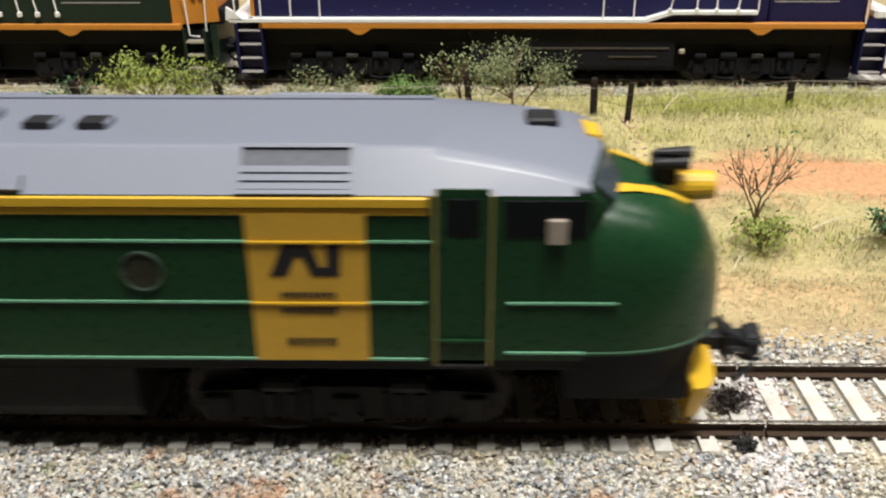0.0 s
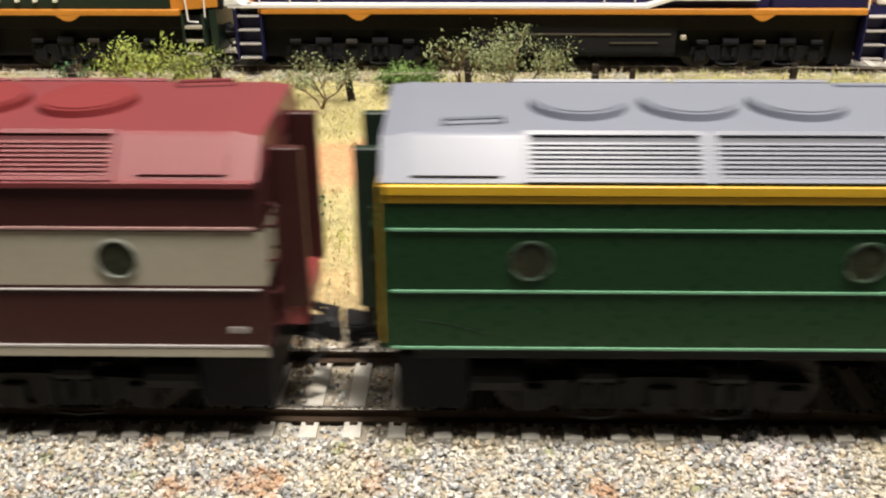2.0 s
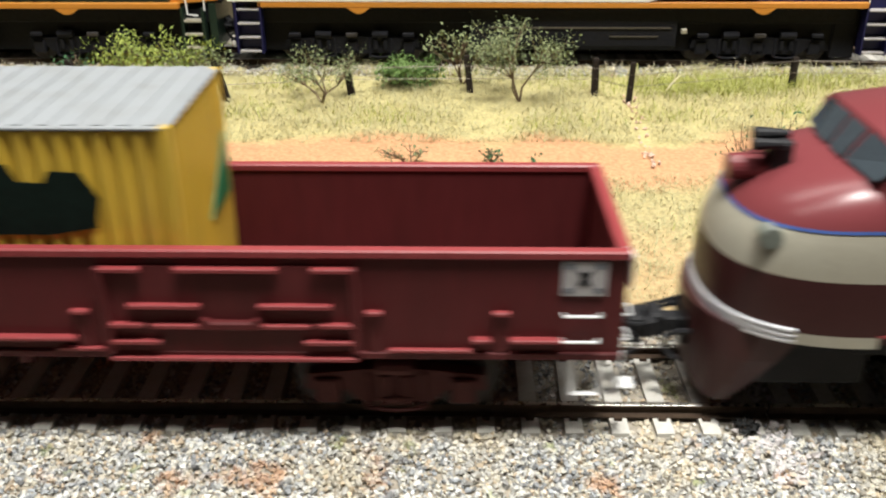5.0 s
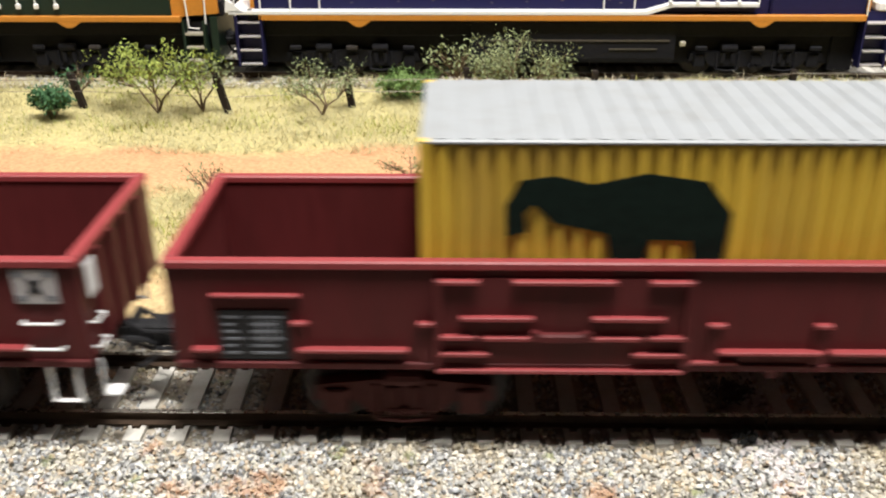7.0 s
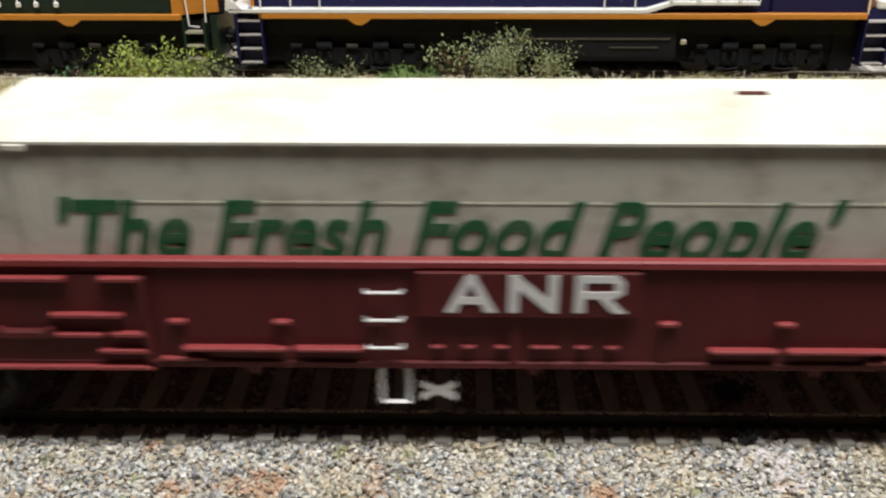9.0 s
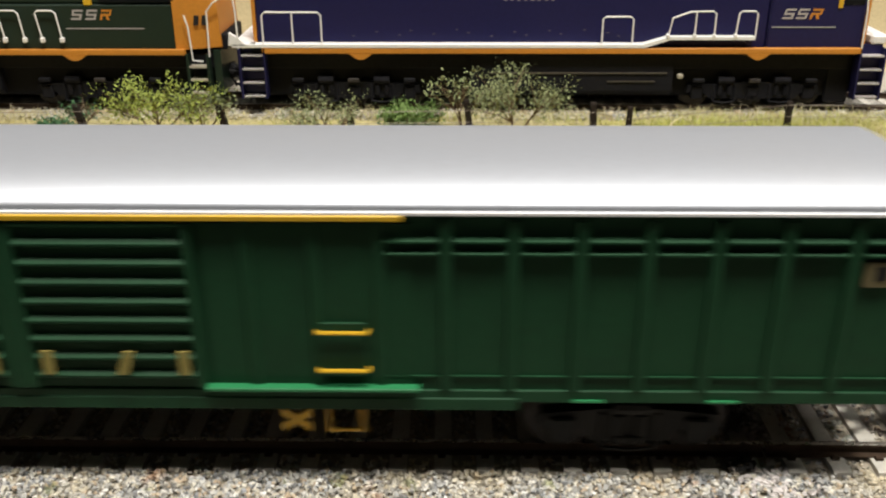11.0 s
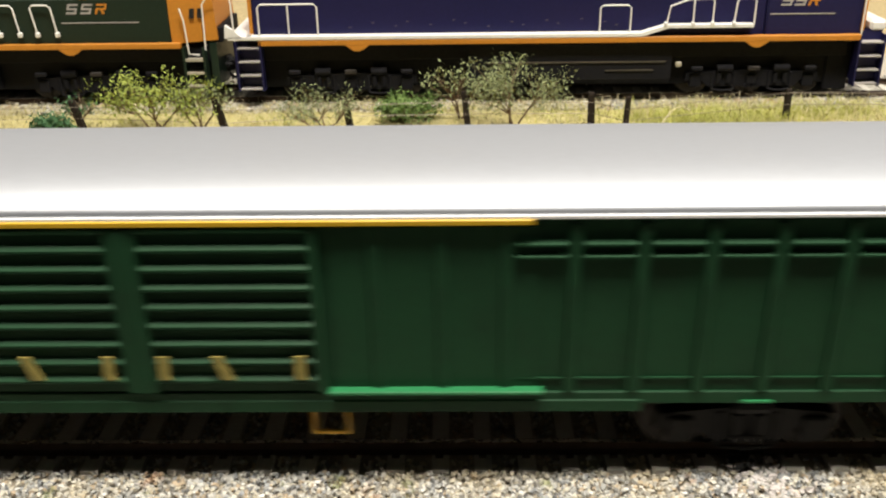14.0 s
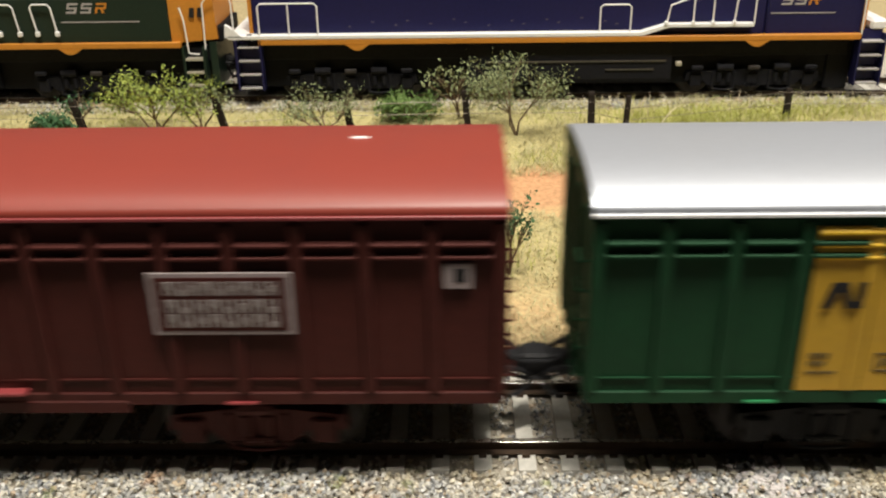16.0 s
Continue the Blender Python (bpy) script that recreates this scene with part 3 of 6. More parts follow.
def ballast():
    rng = np.random.default_rng(3)
    bed = part("ballast_bed", box(-2300, 2300, -30, 22, -3.9, -2.85), mat("ballast_base", (0.34, 0.30, 0.24), 0.95, var=0.4, grain=700, bump=0.6), None, "bed of small grey and tan ballast stones")
    tagged(bed, category="ballast", kind="structure")
    spots, near_spots = [], []
    for band, count in (((-36, -13.2), 30000), ((-13.2, 13.2), 15000), ((13.2, 27), 6000)):
        for _ in range(count):
            x, y = rng.uniform(-150, 150), rng.uniform(*band)
            if abs(y) < 13.2:
                k = (x + 1.9) / PITCH
                if abs(k - round(k)) * PITCH < 1.75 or abs(abs(y) - 8.25) < 0.9:
                    continue
            size = rng.uniform(0.26, 0.66)
            z = -3.0 + rng.uniform(0, 0.55) if abs(y) < 13.2 else -2.62 + rng.uniform(-0.2, 0.65) - max(0, abs(y) - 24) * 0.05
            if y < -13.4 and abs(x) < 70 and y > -26 and len(near_spots) < 280 and rng.random() < 0.05:
                near_spots.append((x, y, z + 0.25, size * 1.1))
            else:
                spots.append((x, y, z, size))
    for _ in range(9000):
        x = rng.uniform(150, 420) * rng.choice((-1, 1))
        spots.append((x, rng.uniform(-34, -13.5), -2.8 + rng.uniform(-0.1, 0.4), rng.uniform(0.5, 0.9)))
    stones_joined("ballast_stones", spots, bed, "loose grey, white and tan ballast stones")
    shapes = []
    for i in range(8):
        me = bpy.data.meshes.new("stone")
        me.from_pydata((stone_shape(rng) * K).tolist(), [], CUBE_F.tolist())
        me.materials.append(M_stone)
        shapes.append(me)
    for i, (x, y, z, s) in enumerate(near_spots):
        ob = piece("stone", shapes[i % 8], bed, (x, y, z))
        ob.scale = (s, s, s)
        ob.rotation_euler = (0, 0, rng.uniform(0, 6.28))
    # a trickle of pale rubble that crosses the grass
    spots = [(51 + (y - 120) * 0.05 + rng.normal(0, 1.2), y, -0.2, rng.uniform(0.4, 1.0)) for y in rng.uniform(92, 152, 46)]
    rub = stones_joined("pale_rubble", spots, None, "trickle of pale pink rubble across the grass")
    rub.data.materials.clear()
    rub.data.materials.append(mat("pink_rubble", (0.62, 0.44, 0.34), 0.9, var=0.2))
    tagged(rub, category="stones")
    # far ballast
    far = part("far_ballast_bed", box(-2300, 2300, 181, 218, -3.9, -2.4), mat("far_ballast_base", (0.36, 0.34, 0.30), 0.95, var=0.4, grain=700, bump=0.6), None, "grey ballast under the far track")
    tagged(far, category="ballast", kind="structure")
    spots = [(rng.uniform(-190, 190), rng.uniform(177, 192), rng.uniform(-2.6, -1.7), rng.uniform(0.5, 0.9)) for _ in range(4200)]
    spots += [(rng.uniform(-190, 190), rng.uniform(204, 220), rng.uniform(-2.6, -1.7), rng.uniform(0.5, 0.9)) for _ in range(900)]
    stones_joined("far_ballast_stones", spots, far, "loose grey ballast stones")
    # spilt pale stones and a dark tuft beside the rail joint
    spots = [(47 + rng.normal(0, 2.6), -17 + rng.normal(0, 4.0), -2.2 + rng.uniform(-0.1, 0.3), rng.uniform(0.4, 0.8)) for _ in range(150)]
    spots += [(48 + rng.normal(0, 3), 3 + rng.normal(0, 3.0), -2.4 + rng.uniform(-0.1, 0.3), rng.uniform(0.4, 0.8)) for _ in range(200)]
    patch = stones_joined("pale_stone_patch", spots, None, "spill of chalky white stones across the ballast")
    patch.data.materials.clear()
    patch.data.materials.append(mat("chalky_stone", (0.60, 0.56, 0.55), 0.9, var=0.2))
    tagged(patch, category="stones")


def blades(name, spots, material, parent, label, seed):
    """Grass: each spot is x, y, z, height, lean; a thin bent blade of two faces."""
    rng = np.random.default_rng(seed)
    n = len(spots)
    s = np.asarray(spots)
    a = rng.uniform(0, 2 * math.pi, n)
    w = rng.uniform(0.05, 0.11, n)
    d = np.c_[np.cos(a), np.sin(a), np.zeros(n)]
    side = np.c_[-np.sin(a), np.cos(a), np.zeros(n)] * w[:, None]
    base = s[:, :3]
    up = np.c_[np.zeros(n), np.zeros(n), s[:, 3]]
    mid = base + up * 0.6 + d * (s[:, 3] * s[:, 4] * 0.35)[:, None]
    tip = base + up + d * (s[:, 3] * s[:, 4])[:, None]
    v = np.stack([base - side, base + side, mid - side * 0.8, mid + side * 0.8, tip], 1).reshape(-1, 3) * K
    i = np.arange(n)[:, None] * 5
    faces = (i + np.array([[0, 1, 3, 2]])).tolist() + (i + np.array([[2, 3, 4]])).tolist()
    me = bpy.data.meshes.new(name)
    me.from_pydata(v.tolist(), [], faces)
    me.materials.append(material)
    ob = new(name, me)
    ob.parent = parent
    return tagged(ob, label=label, kind="stuff", category="" if parent else "grass")


def grass():
    rng = np.random.default_rng(11)

    def field(n, x0, x1, y0, y1, h0, h1, cut, seed):
        out = []
        while len(out) < n:
            x, y = rng.uniform(x0, x1), rng.uniform(y0, y1)
            d = noise.noise((x * 0.05 + seed, y * 0.05, 2)) + 0.5 * noise.noise((x * 0.2, y * 0.2, seed))
            edge = min(y - y0, y1 - y) / 8
            if d + min(0.5, edge) * 0.6 < cut + rng.uniform(-0.25, 0.25):
                continue
            if abs(x - 51 - (y - 120) * 0.05) < 2.6 + rng.uniform(-1, 1) and y > 88:
                continue
            tall = noise.noise((x * 0.11, y * 0.11, seed + 9))
            out.append((x, y, -0.6 + 0.3 * d, rng.uniform(h0, h1) * (0.75 + 0.5 * d + max(0, tall) * 1.3), rng.uniform(0.6, 2.2)))
        return out

    blades("dry_grass", field(62000, -240, 240, 108, 181, 0.7, 2.0, -0.2, 1), M_straw, None, "dense dry straw-yellow grass behind the dirt track", 1)
    blades("verge_grass", field(30000, -170, 170, 36, 86, 0.6, 1.7, -0.05, 5), M_straw, None, "thin dry grass on the near verge", 2)
    blades("bank_grass", field(5000, -150, 150, 20, 42, 0.7, 1.8, 0.15, 8), M_straw, None, "sparse dry tufts on bare orange soil", 3)
    green = [(rng.normal(78, 16), rng.normal(158, 6), -0.5, rng.uniform(1.2, 3.6), rng.uniform(0.3, 1.4)) for _ in range(3200)]
    green += [(rng.normal(118, 20), rng.normal(166, 6), -0.5, rng.uniform(1.2, 3.2), rng.uniform(0.3, 1.4)) for _ in range(1500)]
    green += [(rng.normal(x, 9), rng.normal(y, 5), -0.5, rng.uniform(1, 2.6), rng.uniform(0.3, 1.4)) for x, y in ((-128, 128), (-95, 130), (-60, 133), (66, 54), (88, 60), (-30, 52), (-20, 128), (30, 122), (-100, 158), (-50, 160), (60, 130), (100, 134), (-5, 168), (35, 165), (10, 60), (-60, 60), (-90, 56), (110, 60)) for _ in range(330)]
    blades("green_grass", green, M_greengrass, None, "yellow-green patches among the dry grass", 4)
    stalks = [(rng.uniform(-170, 190), rng.uniform(176, 184), -0.8, rng.uniform(1.2, 3.0), rng.uniform(0.5, 1.6)) for _ in range(150)]
    stalks += [(rng.uniform(40, 170), rng.uniform(174, 184), -0.8, rng.uniform(1.4, 3.8), rng.uniform(0.6, 1.8)) for _ in range(190)]
    blades("long_stalks", stalks, leaf_mat("pale_stalks", (0.5, 0.42, 0.26), (0.85, 0.78, 0.56)), None, "long bleached grass stalks along the far ballast", 5)


# ---- plants and fence ----
def shrub(name, x, y, height, spread, leaf, count, label, stems=4, size=0.75, open_=0.5, seed=0):
    """Forked woody stems from one foot, with small leaves scattered in clumps round the twig ends."""
    rng = random.Random(seed)
    root = empty(name, label, "bush")
    root.location = (x * K, y * K, -0.6 * K)
    thin = 0.6 if name in ("weed", "dry_shrub") else 0.85
    wood = bmesh.new()
    tips = []
    for i in range(stems):
        a = 2 * math.pi * i / stems + rng.uniform(-0.5, 0.5)
        reach = spread * rng.uniform(0.35, 0.8)
        mid = Vector((math.cos(a) * reach * 0.45, math.sin(a) * reach * 0.35, height * rng.uniform(0.35, 0.5)))
        rod([(0, 0, 0), mid * 0.5 + Vector((rng.uniform(-1, 1) * spread * 0.08, 0, 0.4)), mid], [0.5 * thin, 0.36 * thin, 0.28 * thin], wood, 5)
        for j in range(4):
            b = a + rng.uniform(-1.1, 1.1)
            end = mid + Vector((math.cos(b) * spread * rng.uniform(0.15, 0.6), math.sin(b) * spread * rng.uniform(0.1, 0.45), height * rng.uniform(0.15, 0.5)))
            rod([mid, (mid + end) / 2 + Vector((rng.uniform(-1, 1) * spread * 0.07, 0, rng.uniform(-0.04, 0.08) * height)), end], [0.26 * thin, 0.2 * thin, 0.12 * thin], wood, 4)
            tips += [end, (mid * 0.4 + end * 0.6)]
            for k in range(2):
                e2 = end + Vector((rng.uniform(-1, 1) * spread * 0.22, rng.uniform(-1, 1) * spread * 0.18, rng.uniform(-0.05, 0.2) * height))
                rod([(mid + end) / 2, e2], [0.15 * thin, 0.08 * thin], wood, 3)
                tips.append(e2)
    part("stem", wood, M_twig, root, "forked dry woody stems")
    leaves = bmesh.new()
    for i in range(count):
        c = rng.choice(tips) + Vector((rng.gauss(0, 1), rng.gauss(0, 1), rng.gauss(0, 0.8))) * (spread * 0.10 * open_ * 2)
        if c.z < 0.3:
            c.z = 0.3 + rng.random()
        s = size * rng.uniform(0.6, 1.35)
        m = Euler((rng.uniform(-1.1, 1.1), rng.uniform(-1.1, 1.1), rng.uniform(0, 6.3))).to_matrix()
        pts = [Vector(p) * s for p in ((-1, 0, 0), (0, -0.45, 0.14), (1, 0, 0), (0, 0.45, 0.14))]
        vs = [leaves.verts.new(c + m @ p) for p in pts]
        leaves.faces.new(vs[:3])
        leaves.faces.new((vs[0], vs[2], vs[3]))
    tagged(part("foliage", leaves, leaf, root), kind="stuff")
    return root


def plants():
    shrub("bush", -90, 144, 19, 20, M_leaf_lime, 1900, "lime green bush with open twiggy crown by the fence", 4, 0.62, 0.5, 1)
    shrub("bush", -77, 146, 15, 12, M_leaf_olive, 900, "olive twiggy bush by the fence", 4, 0.45, 0.55, 12)
    shrub("bush", -40, 142, 14, 15, M_leaf_olive, 1300, "sparse olive bush with bare stems by the fence", 4, 0.45, 0.55, 2)
    shrub("low_bush", -15, 160, 6.5, 11, M_leaf_green, 2600, "low bright green bush behind the fence", 7, 0.6, 0.8, 3)
    shrub("small_tree", 19, 143, 22, 19, M_leaf_olive, 2600, "small grey-green tree with forked trunk and airy crown", 3, 0.46, 0.5, 4)
    shrub("bush", 2, 160, 16, 12, M_leaf_olive, 420, "grey twiggy bush behind the fence", 4, 0.6, 0.6, 14)
    shrub("low_bush", -119, 136, 8.5, 6.5, M_leaf_dark, 1500, "dense dark green shrub in the grass", 7, 0.75, 0.9, 5)
    shrub("low_bush", -117, 153, 10, 8, M_leaf_dark, 150, "small dark green shrub behind a post", 4, 0.7, 0.6, 15)
    shrub("dry_shrub", 69, 70, 19, 12, M_leaf_dark, 110, "bare branching dry shrub with few leaves", 5, 0.55, 0.4, 6)
    shrub("low_bush", 66, 56, 6, 9, M_leaf_lime, 520, "low green weed at the foot of a dry shrub", 5, 0.6, 0.8, 7)
    shrub("weed", -57, 74, 10, 8, M_leaf_olive, 170, "wispy yellow-green weed beside the dirt track", 4, 0.5, 0.5, 8)
    shrub("weed", -12, 91, 5, 9, M_leaf_olive, 130, "low scraggy weed on the dirt track", 4, 0.5, 0.6, 9)
    shrub("weed", 9, 92, 4, 4, M_leaf_dark, 60, "tiny dark weed on the dirt track", 4, 0.55, 0.6, 10)
    shrub("low_bush", -36, 56, 8, 8, M_leaf_dark, 420, "small dark green shrub on the near verge", 5, 0.6, 0.7, 11)
    shrub("weed", -10, 70, 7, 4, M_leaf_green, 90, "dark leggy weed on the near verge", 3, 0.6, 0.5, 16)
    shrub("weed", -4, 48, 6, 5, M_leaf_olive, 120, "scraggy weed on the near verge", 4, 0.55, 0.5, 17)
    shrub("weed", 12, 50, 17, 6, M_leaf_dark, 230, "tall upright dark weed beside the near track", 4, 0.6, 0.5, 18)
    shrub("low_bush", 94, 56, 8, 7, M_leaf_dark, 380, "small dark green shrub on the near verge", 5, 0.6, 0.7, 19)
    tuft = shrub("dark_tuft", 45, -1, 3.2, 4, mat("dark_moss", (0.10, 0.085, 0.08), 0.9, var=0.4), 320, "dark mossy tuft between the rails", 6, 0.5, 0.8, 20)
    tuft.location.z = -3.0 * K
    tuft = shrub("dark_tuft", 44, -12, 2.4, 2.2, mat("black_moss", (0.02, 0.02, 0.02), 0.9, var=0.4), 200, "dark clump at the sleeper ends", 6, 0.5, 0.8, 21)
    tuft.location.z = -3.0 * K


def fallen_stems():
    """Long bleached stems that lie bowed over the verge grass."""
    m = mat("bleached_stem", (0.62, 0.55, 0.36), 0.8, var=0.2)
    for x, y, length, turn, rise in ((80, 64, 16, 20, 3.2), (88, 60, 13, -25, 2.2), (64, 150, 15, 35, 6.5), (112, 148, 12, -30, 4.5), (57, 44, 9, 60, 2.0)):
        c, d = math.cos(math.radians(turn)), math.sin(math.radians(turn))
        pts = [(c * length * u, d * length * u, rise * math.sin(math.pi * (0.12 + 0.8 * u))) for u in [k / 8 for k in range(9)]]
        stem = part("dry_weed", rod(pts, [0.24 - 0.02 * k for k in range(9)], seg=5), m, None, "", (x, y, -1.2))
        tagged(stem, label="bleached bowed stem lying in dry grass", category="weed", group="dry weeds in the grass")


# x, y, height and lean of each post
POSTS = [(-165, 148, 11, -3), (-114.8, 149.5, 11.0, -2.6), (-69.1, 144.9, 12.2, -2.8), (-31.9, 150.4, 10.5, -1.6), (4.4, 152, 12, -1.2), (42.5, 151.2, 11.5, -0.3), (51.5, 142.9, 12.5, 0.5), (105.3, 160, 9.5, 0), (160, 158, 11, 0.4)]


def fence():
    root = empty("fence", "leaning dark timber fence posts with thin wires", "fence")
    rng = random.Random(5)
    for x, y, h, lean in POSTS:
        bm = bmesh.new()
        w = rng.uniform(0.85, 1.1)
        loft([[(sx * w * k + lean * z / h, sy * w * k, z) for sx, sy in ((-1, -0.9), (0.9, -1), (1, 1), (-1, 0.9))] for z, k in ((-2, 1.0), (h * 0.5, 0.95), (h - 0.6, 0.9), (h, 0.75))], bm)
        part("post", bm, M_post, root, "", (x, y, -0.6))
    for z in (4.6, 8.2):
        part("wire", rod([(x, y - 0.9, z + rng.uniform(-0.3, 0.3)) for x, y, h, lean in POSTS], 0.09, seg=4), M_wire, root, "thin rusty wire")
    return root


# ---- rolling stock ----
W = 16.8  # half width of the bodies
LOCO_SECTION = [(-W, 41.0), (-11.5, 46.0), (11.5, 46.0), (W, 41.0)]
SHOULDER = [(10.7 + 2.0 * math.sin(a), 44.0 + 2.0 * math.cos(a)) for a in [math.radians(43.3) * k / 7 for k in range(8)]]
LOCO_ROOF = [(-W, 41.0)] + [(-y, z) for y, z in SHOULDER[::-1]] + SHOULDER + [(W, 41.0)]


def slope(x0, x1, a0, a1, lift, thick, side, bm=None):
    """A slab on the sloping roof side between a0 and a1 of its width, lifted off it."""
    n = Vector((0, side * 5.0, 5.3)).normalized()
    p = lambda a: Vector((0, side * (W - 5.3 * a), 41.0 + 5.0 * a))
    bm = bm or bmesh.new()
    q = [p(a0) + n * lift, p(a1) + n * lift, p(a1) + n * (lift + thick), p(a0) + n * (lift + thick)]
    return prism([(v.y, v.z) for v in q], x0, x1, bm)


def nose_ring(z, seg=28, out=0.0):
    h = min(1.0, max(0.0, (z - 17) / 24.2))
    r = max(0.02, 1 - h ** 2.9) ** 0.34
    pts = []
    for k in range(seg + 1):
        a = -math.pi / 2 + math.pi * k / seg
        c, s = math.cos(a), math.sin(a)
        e = 2 / 2.5
        x = 86 + (21.3 * r + out) * abs(c) ** e
        pts.append((x, (W * (0.3 + 0.7 * (1 - h ** 4.5) ** 0.4) + out) * math.copysign(abs(s) ** e, s), z - (1.9 + max(0, (x - 89) / 19) * 2.6) * h ** 2))
    return pts


def nose_top(x, y):
    """Height of the nose over a point of its plan."""
    for i in range(120):
        h = 1 - i / 120
        r = max(0.02, 1 - h ** 2.9) ** 0.34
        w = W * (0.3 + 0.7 * (1 - h ** 4.5) ** 0.4)
        if (max(0, x - 86) / (21.3 * r)) ** 2.5 + (abs(y) / w) ** 2.5 <= 1:
            return 17 + 24.2 * h - (1.9 + max(0, (x - 89) / 19) * 2.6) * h ** 2
    return 17.0


def nose_band(z0, z1, steps, out=0.0):
    return loft([nose_ring(z0 + (z1 - z0) * i / steps, out=out) for i in range(steps + 1)], closed=False, caps=False)


def locomotive(scheme):
    """A streamlined diesel with a rounded nose, nose towards +x."""
    green = scheme == "green"
    root = empty("diesel_locomotive", "green and yellow streamlined model diesel locomotive with grey roof" if green else "maroon and cream streamlined model diesel locomotive with red roof", "locomotive", "model train")
    roof_m = M_grey if green else M_redroof
    low_m, mid_m = (M_green, M_green) if green else (M_maroon, M_cream)
    line_m = M_lightgreen if green else M_white
    front = [(-108, 71), ]
    # body sides in three bands
    for name, z0, z1, m in (("lower_body", 16.3, 26.0, low_m), ("middle_body", 26.0, 34.0, mid_m), ("upper_body", 34.0, 41.0, low_m)):
        part(name, box(-108, 86, -W, W, z0, z1, 0.0), m, root)
    part("roof", prism(LOCO_ROOF, -104, 65), roof_m, root, "flat-topped roof with sloping sides")
    part("roof_end", loft([[(-108, -W + 0.1, 41), (-108, -11.9, 45.4), (-108, 11.9, 45.4), (-108, W - 0.1, 41)], [(-104, *LOCO_SECTION[0]), (-104, *LOCO_SECTION[1]), (-104, *LOCO_SECTION[2]), (-104, *LOCO_SECTION[3])]]), roof_m, root)
    half = lambda a, b, c: [Vector(a), Vector(b) * 0.74 + Vector(a) * 0.26, Vector(b) * 0.87 + Vector(a) * 0.08 + Vector(c) * 0.05, Vector(b) * 0.78 + Vector(c) * 0.22, Vector(c)]
    secs = []
    for a, b, c in (((65, -W, 41), (65, -11.5, 46.0), (65, -5.5, 46.05)), ((70, -W, 41), (70, -12.4, 45.2), (70, -5.8, 46.05)), ((75, -W, 41), (75, -13.4, 44.35), (75, -6, 45.95)), ((80, -W, 41), (80, -14.4, 43.4), (80.5, -6.2, 45.7)),
                    ((83.5, -W, 41), (83.4, -15.2, 42.6), (85, -6.2, 45.1)), ((86, -W + 0.1, 40.9), (85.3, -15.4, 42.2), (88, -6, 44.1))):
        row = half(a, b, c)
        secs.append(row + [Vector((v.x, -v.y, v.z)) for v in row[::-1]])
    cab = part("cab_roof", loft(secs, caps=False), roof_m, root, "cab roof that narrows to the brow", smooth=True)
    for p in cab.data.polygons:
        p.use_smooth = not (0.5 < p.normal.z < 0.78 and abs(p.normal.y) > 0.6 and p.area > 5e-6)
    face = [Vector(v) for v in ((86, -W + 0.1, 40.9), (85.3, -15.4, 42.2), (88, -6, 44.1), (88, 6, 44.1), (85.3, 15.4, 42.2), (86, W - 0.1, 40.9))]
    foot = [Vector(v) for v in ((86.6, -15.2, 36.0), (89.2, -12.0, 37.2), (91.2, -5, 38.4), (91.2, 5, 38.4), (89.2, 12.0, 37.2), (86.6, 15.2, 36.0))]
    part("cab_front", loft([face, foot]), M_green if green else M_redroof, root, "raked windscreen surround")
    for q in (((86.0, -14.3, 41.7), (88.1, -6.6, 43.5), (90.7, -5.7, 39.3), (89.1, -12.4, 38.5)), ((88.3, -5.6, 43.5), (88.3, -0.5, 43.6), (90.9, -0.5, 39.2), (90.9, -5.0, 39.2))):
        for s in (-1, 1):
            v = [Vector((p[0], -s * p[1], p[2])) for p in q]
            nrm = (v[2] - v[0]).cross(v[3] - v[1]).normalized()
            nrm = nrm if nrm.x > 0 else -nrm
            bm = bmesh.new()
            a = [bm.verts.new(p + nrm * 0.32) for p in v]
            b = [bm.verts.new(p - nrm * 0.3) for p in v]
            for k in range(4):
                bm.faces.new((a[k], a[(k + 1) % 4], b[(k + 1) % 4], b[k]))
            bm.faces.new(a)
            bm.faces.new(b[::-1])
            part("windscreen", bm, M_pane, root, "raked windscreen pane with pale reflection in its blue-grey")
    # nose
    if green:
        bands = [("nose", 17.0, 41.15, 16, M_green)]
    else:
        bands = [("nose_sill", 15.6, 17.4, 1, M_cream), ("nose_skirt", 17.4, 26.0, 5, M_maroon), ("nose_band", 26.0, 33.8, 5, M_cream), ("nose_top", 33.8, 41.15, 9, M_redroof)]
    for name, z0, z1, k, m in bands:
        nb = nose_band(z0, z1, k)
        if z1 > 41:
            top = nose_ring(41.15)
            nb.faces.new([nb.verts.new(p) for p in top])
            bmesh.ops.remove_doubles(nb, verts=nb.verts, dist=0.01)
        part(name, nb, m, root, "rounded bulldog nose" if green or name == "nose_top" else "", smooth=True)
    if green:
        for s in (-1, 1):
            rows = [[(88 + i * 1.5, s * (q - i * w)) for q, w in ((10.4, 0.68), (9.6, 0.64), (8.6, 0.58), (7.6, 0.52))] for i in range(10)]
            part("nose_stripe", loft([[(x, y, nose_top(x, y) + 0.2) for x, y in row] for row in rows], closed=False, caps=False), M_yellow, root, "yellow stripe that runs to the headlight", smooth=True)
        part("brow", loft([[(86.2, -3.4, 44.2), (86.2, 3.4, 44.2), (86.2, 3.4, 45.0), (86.2, -3.4, 45.0)], [(88.8, -2.8, 43.6), (88.8, 2.8, 43.6), (88.4, 2.8, 44.4), (88.4, -2.8, 44.4)]]), M_yellow, root, "yellow brow over the windscreen")
    else:
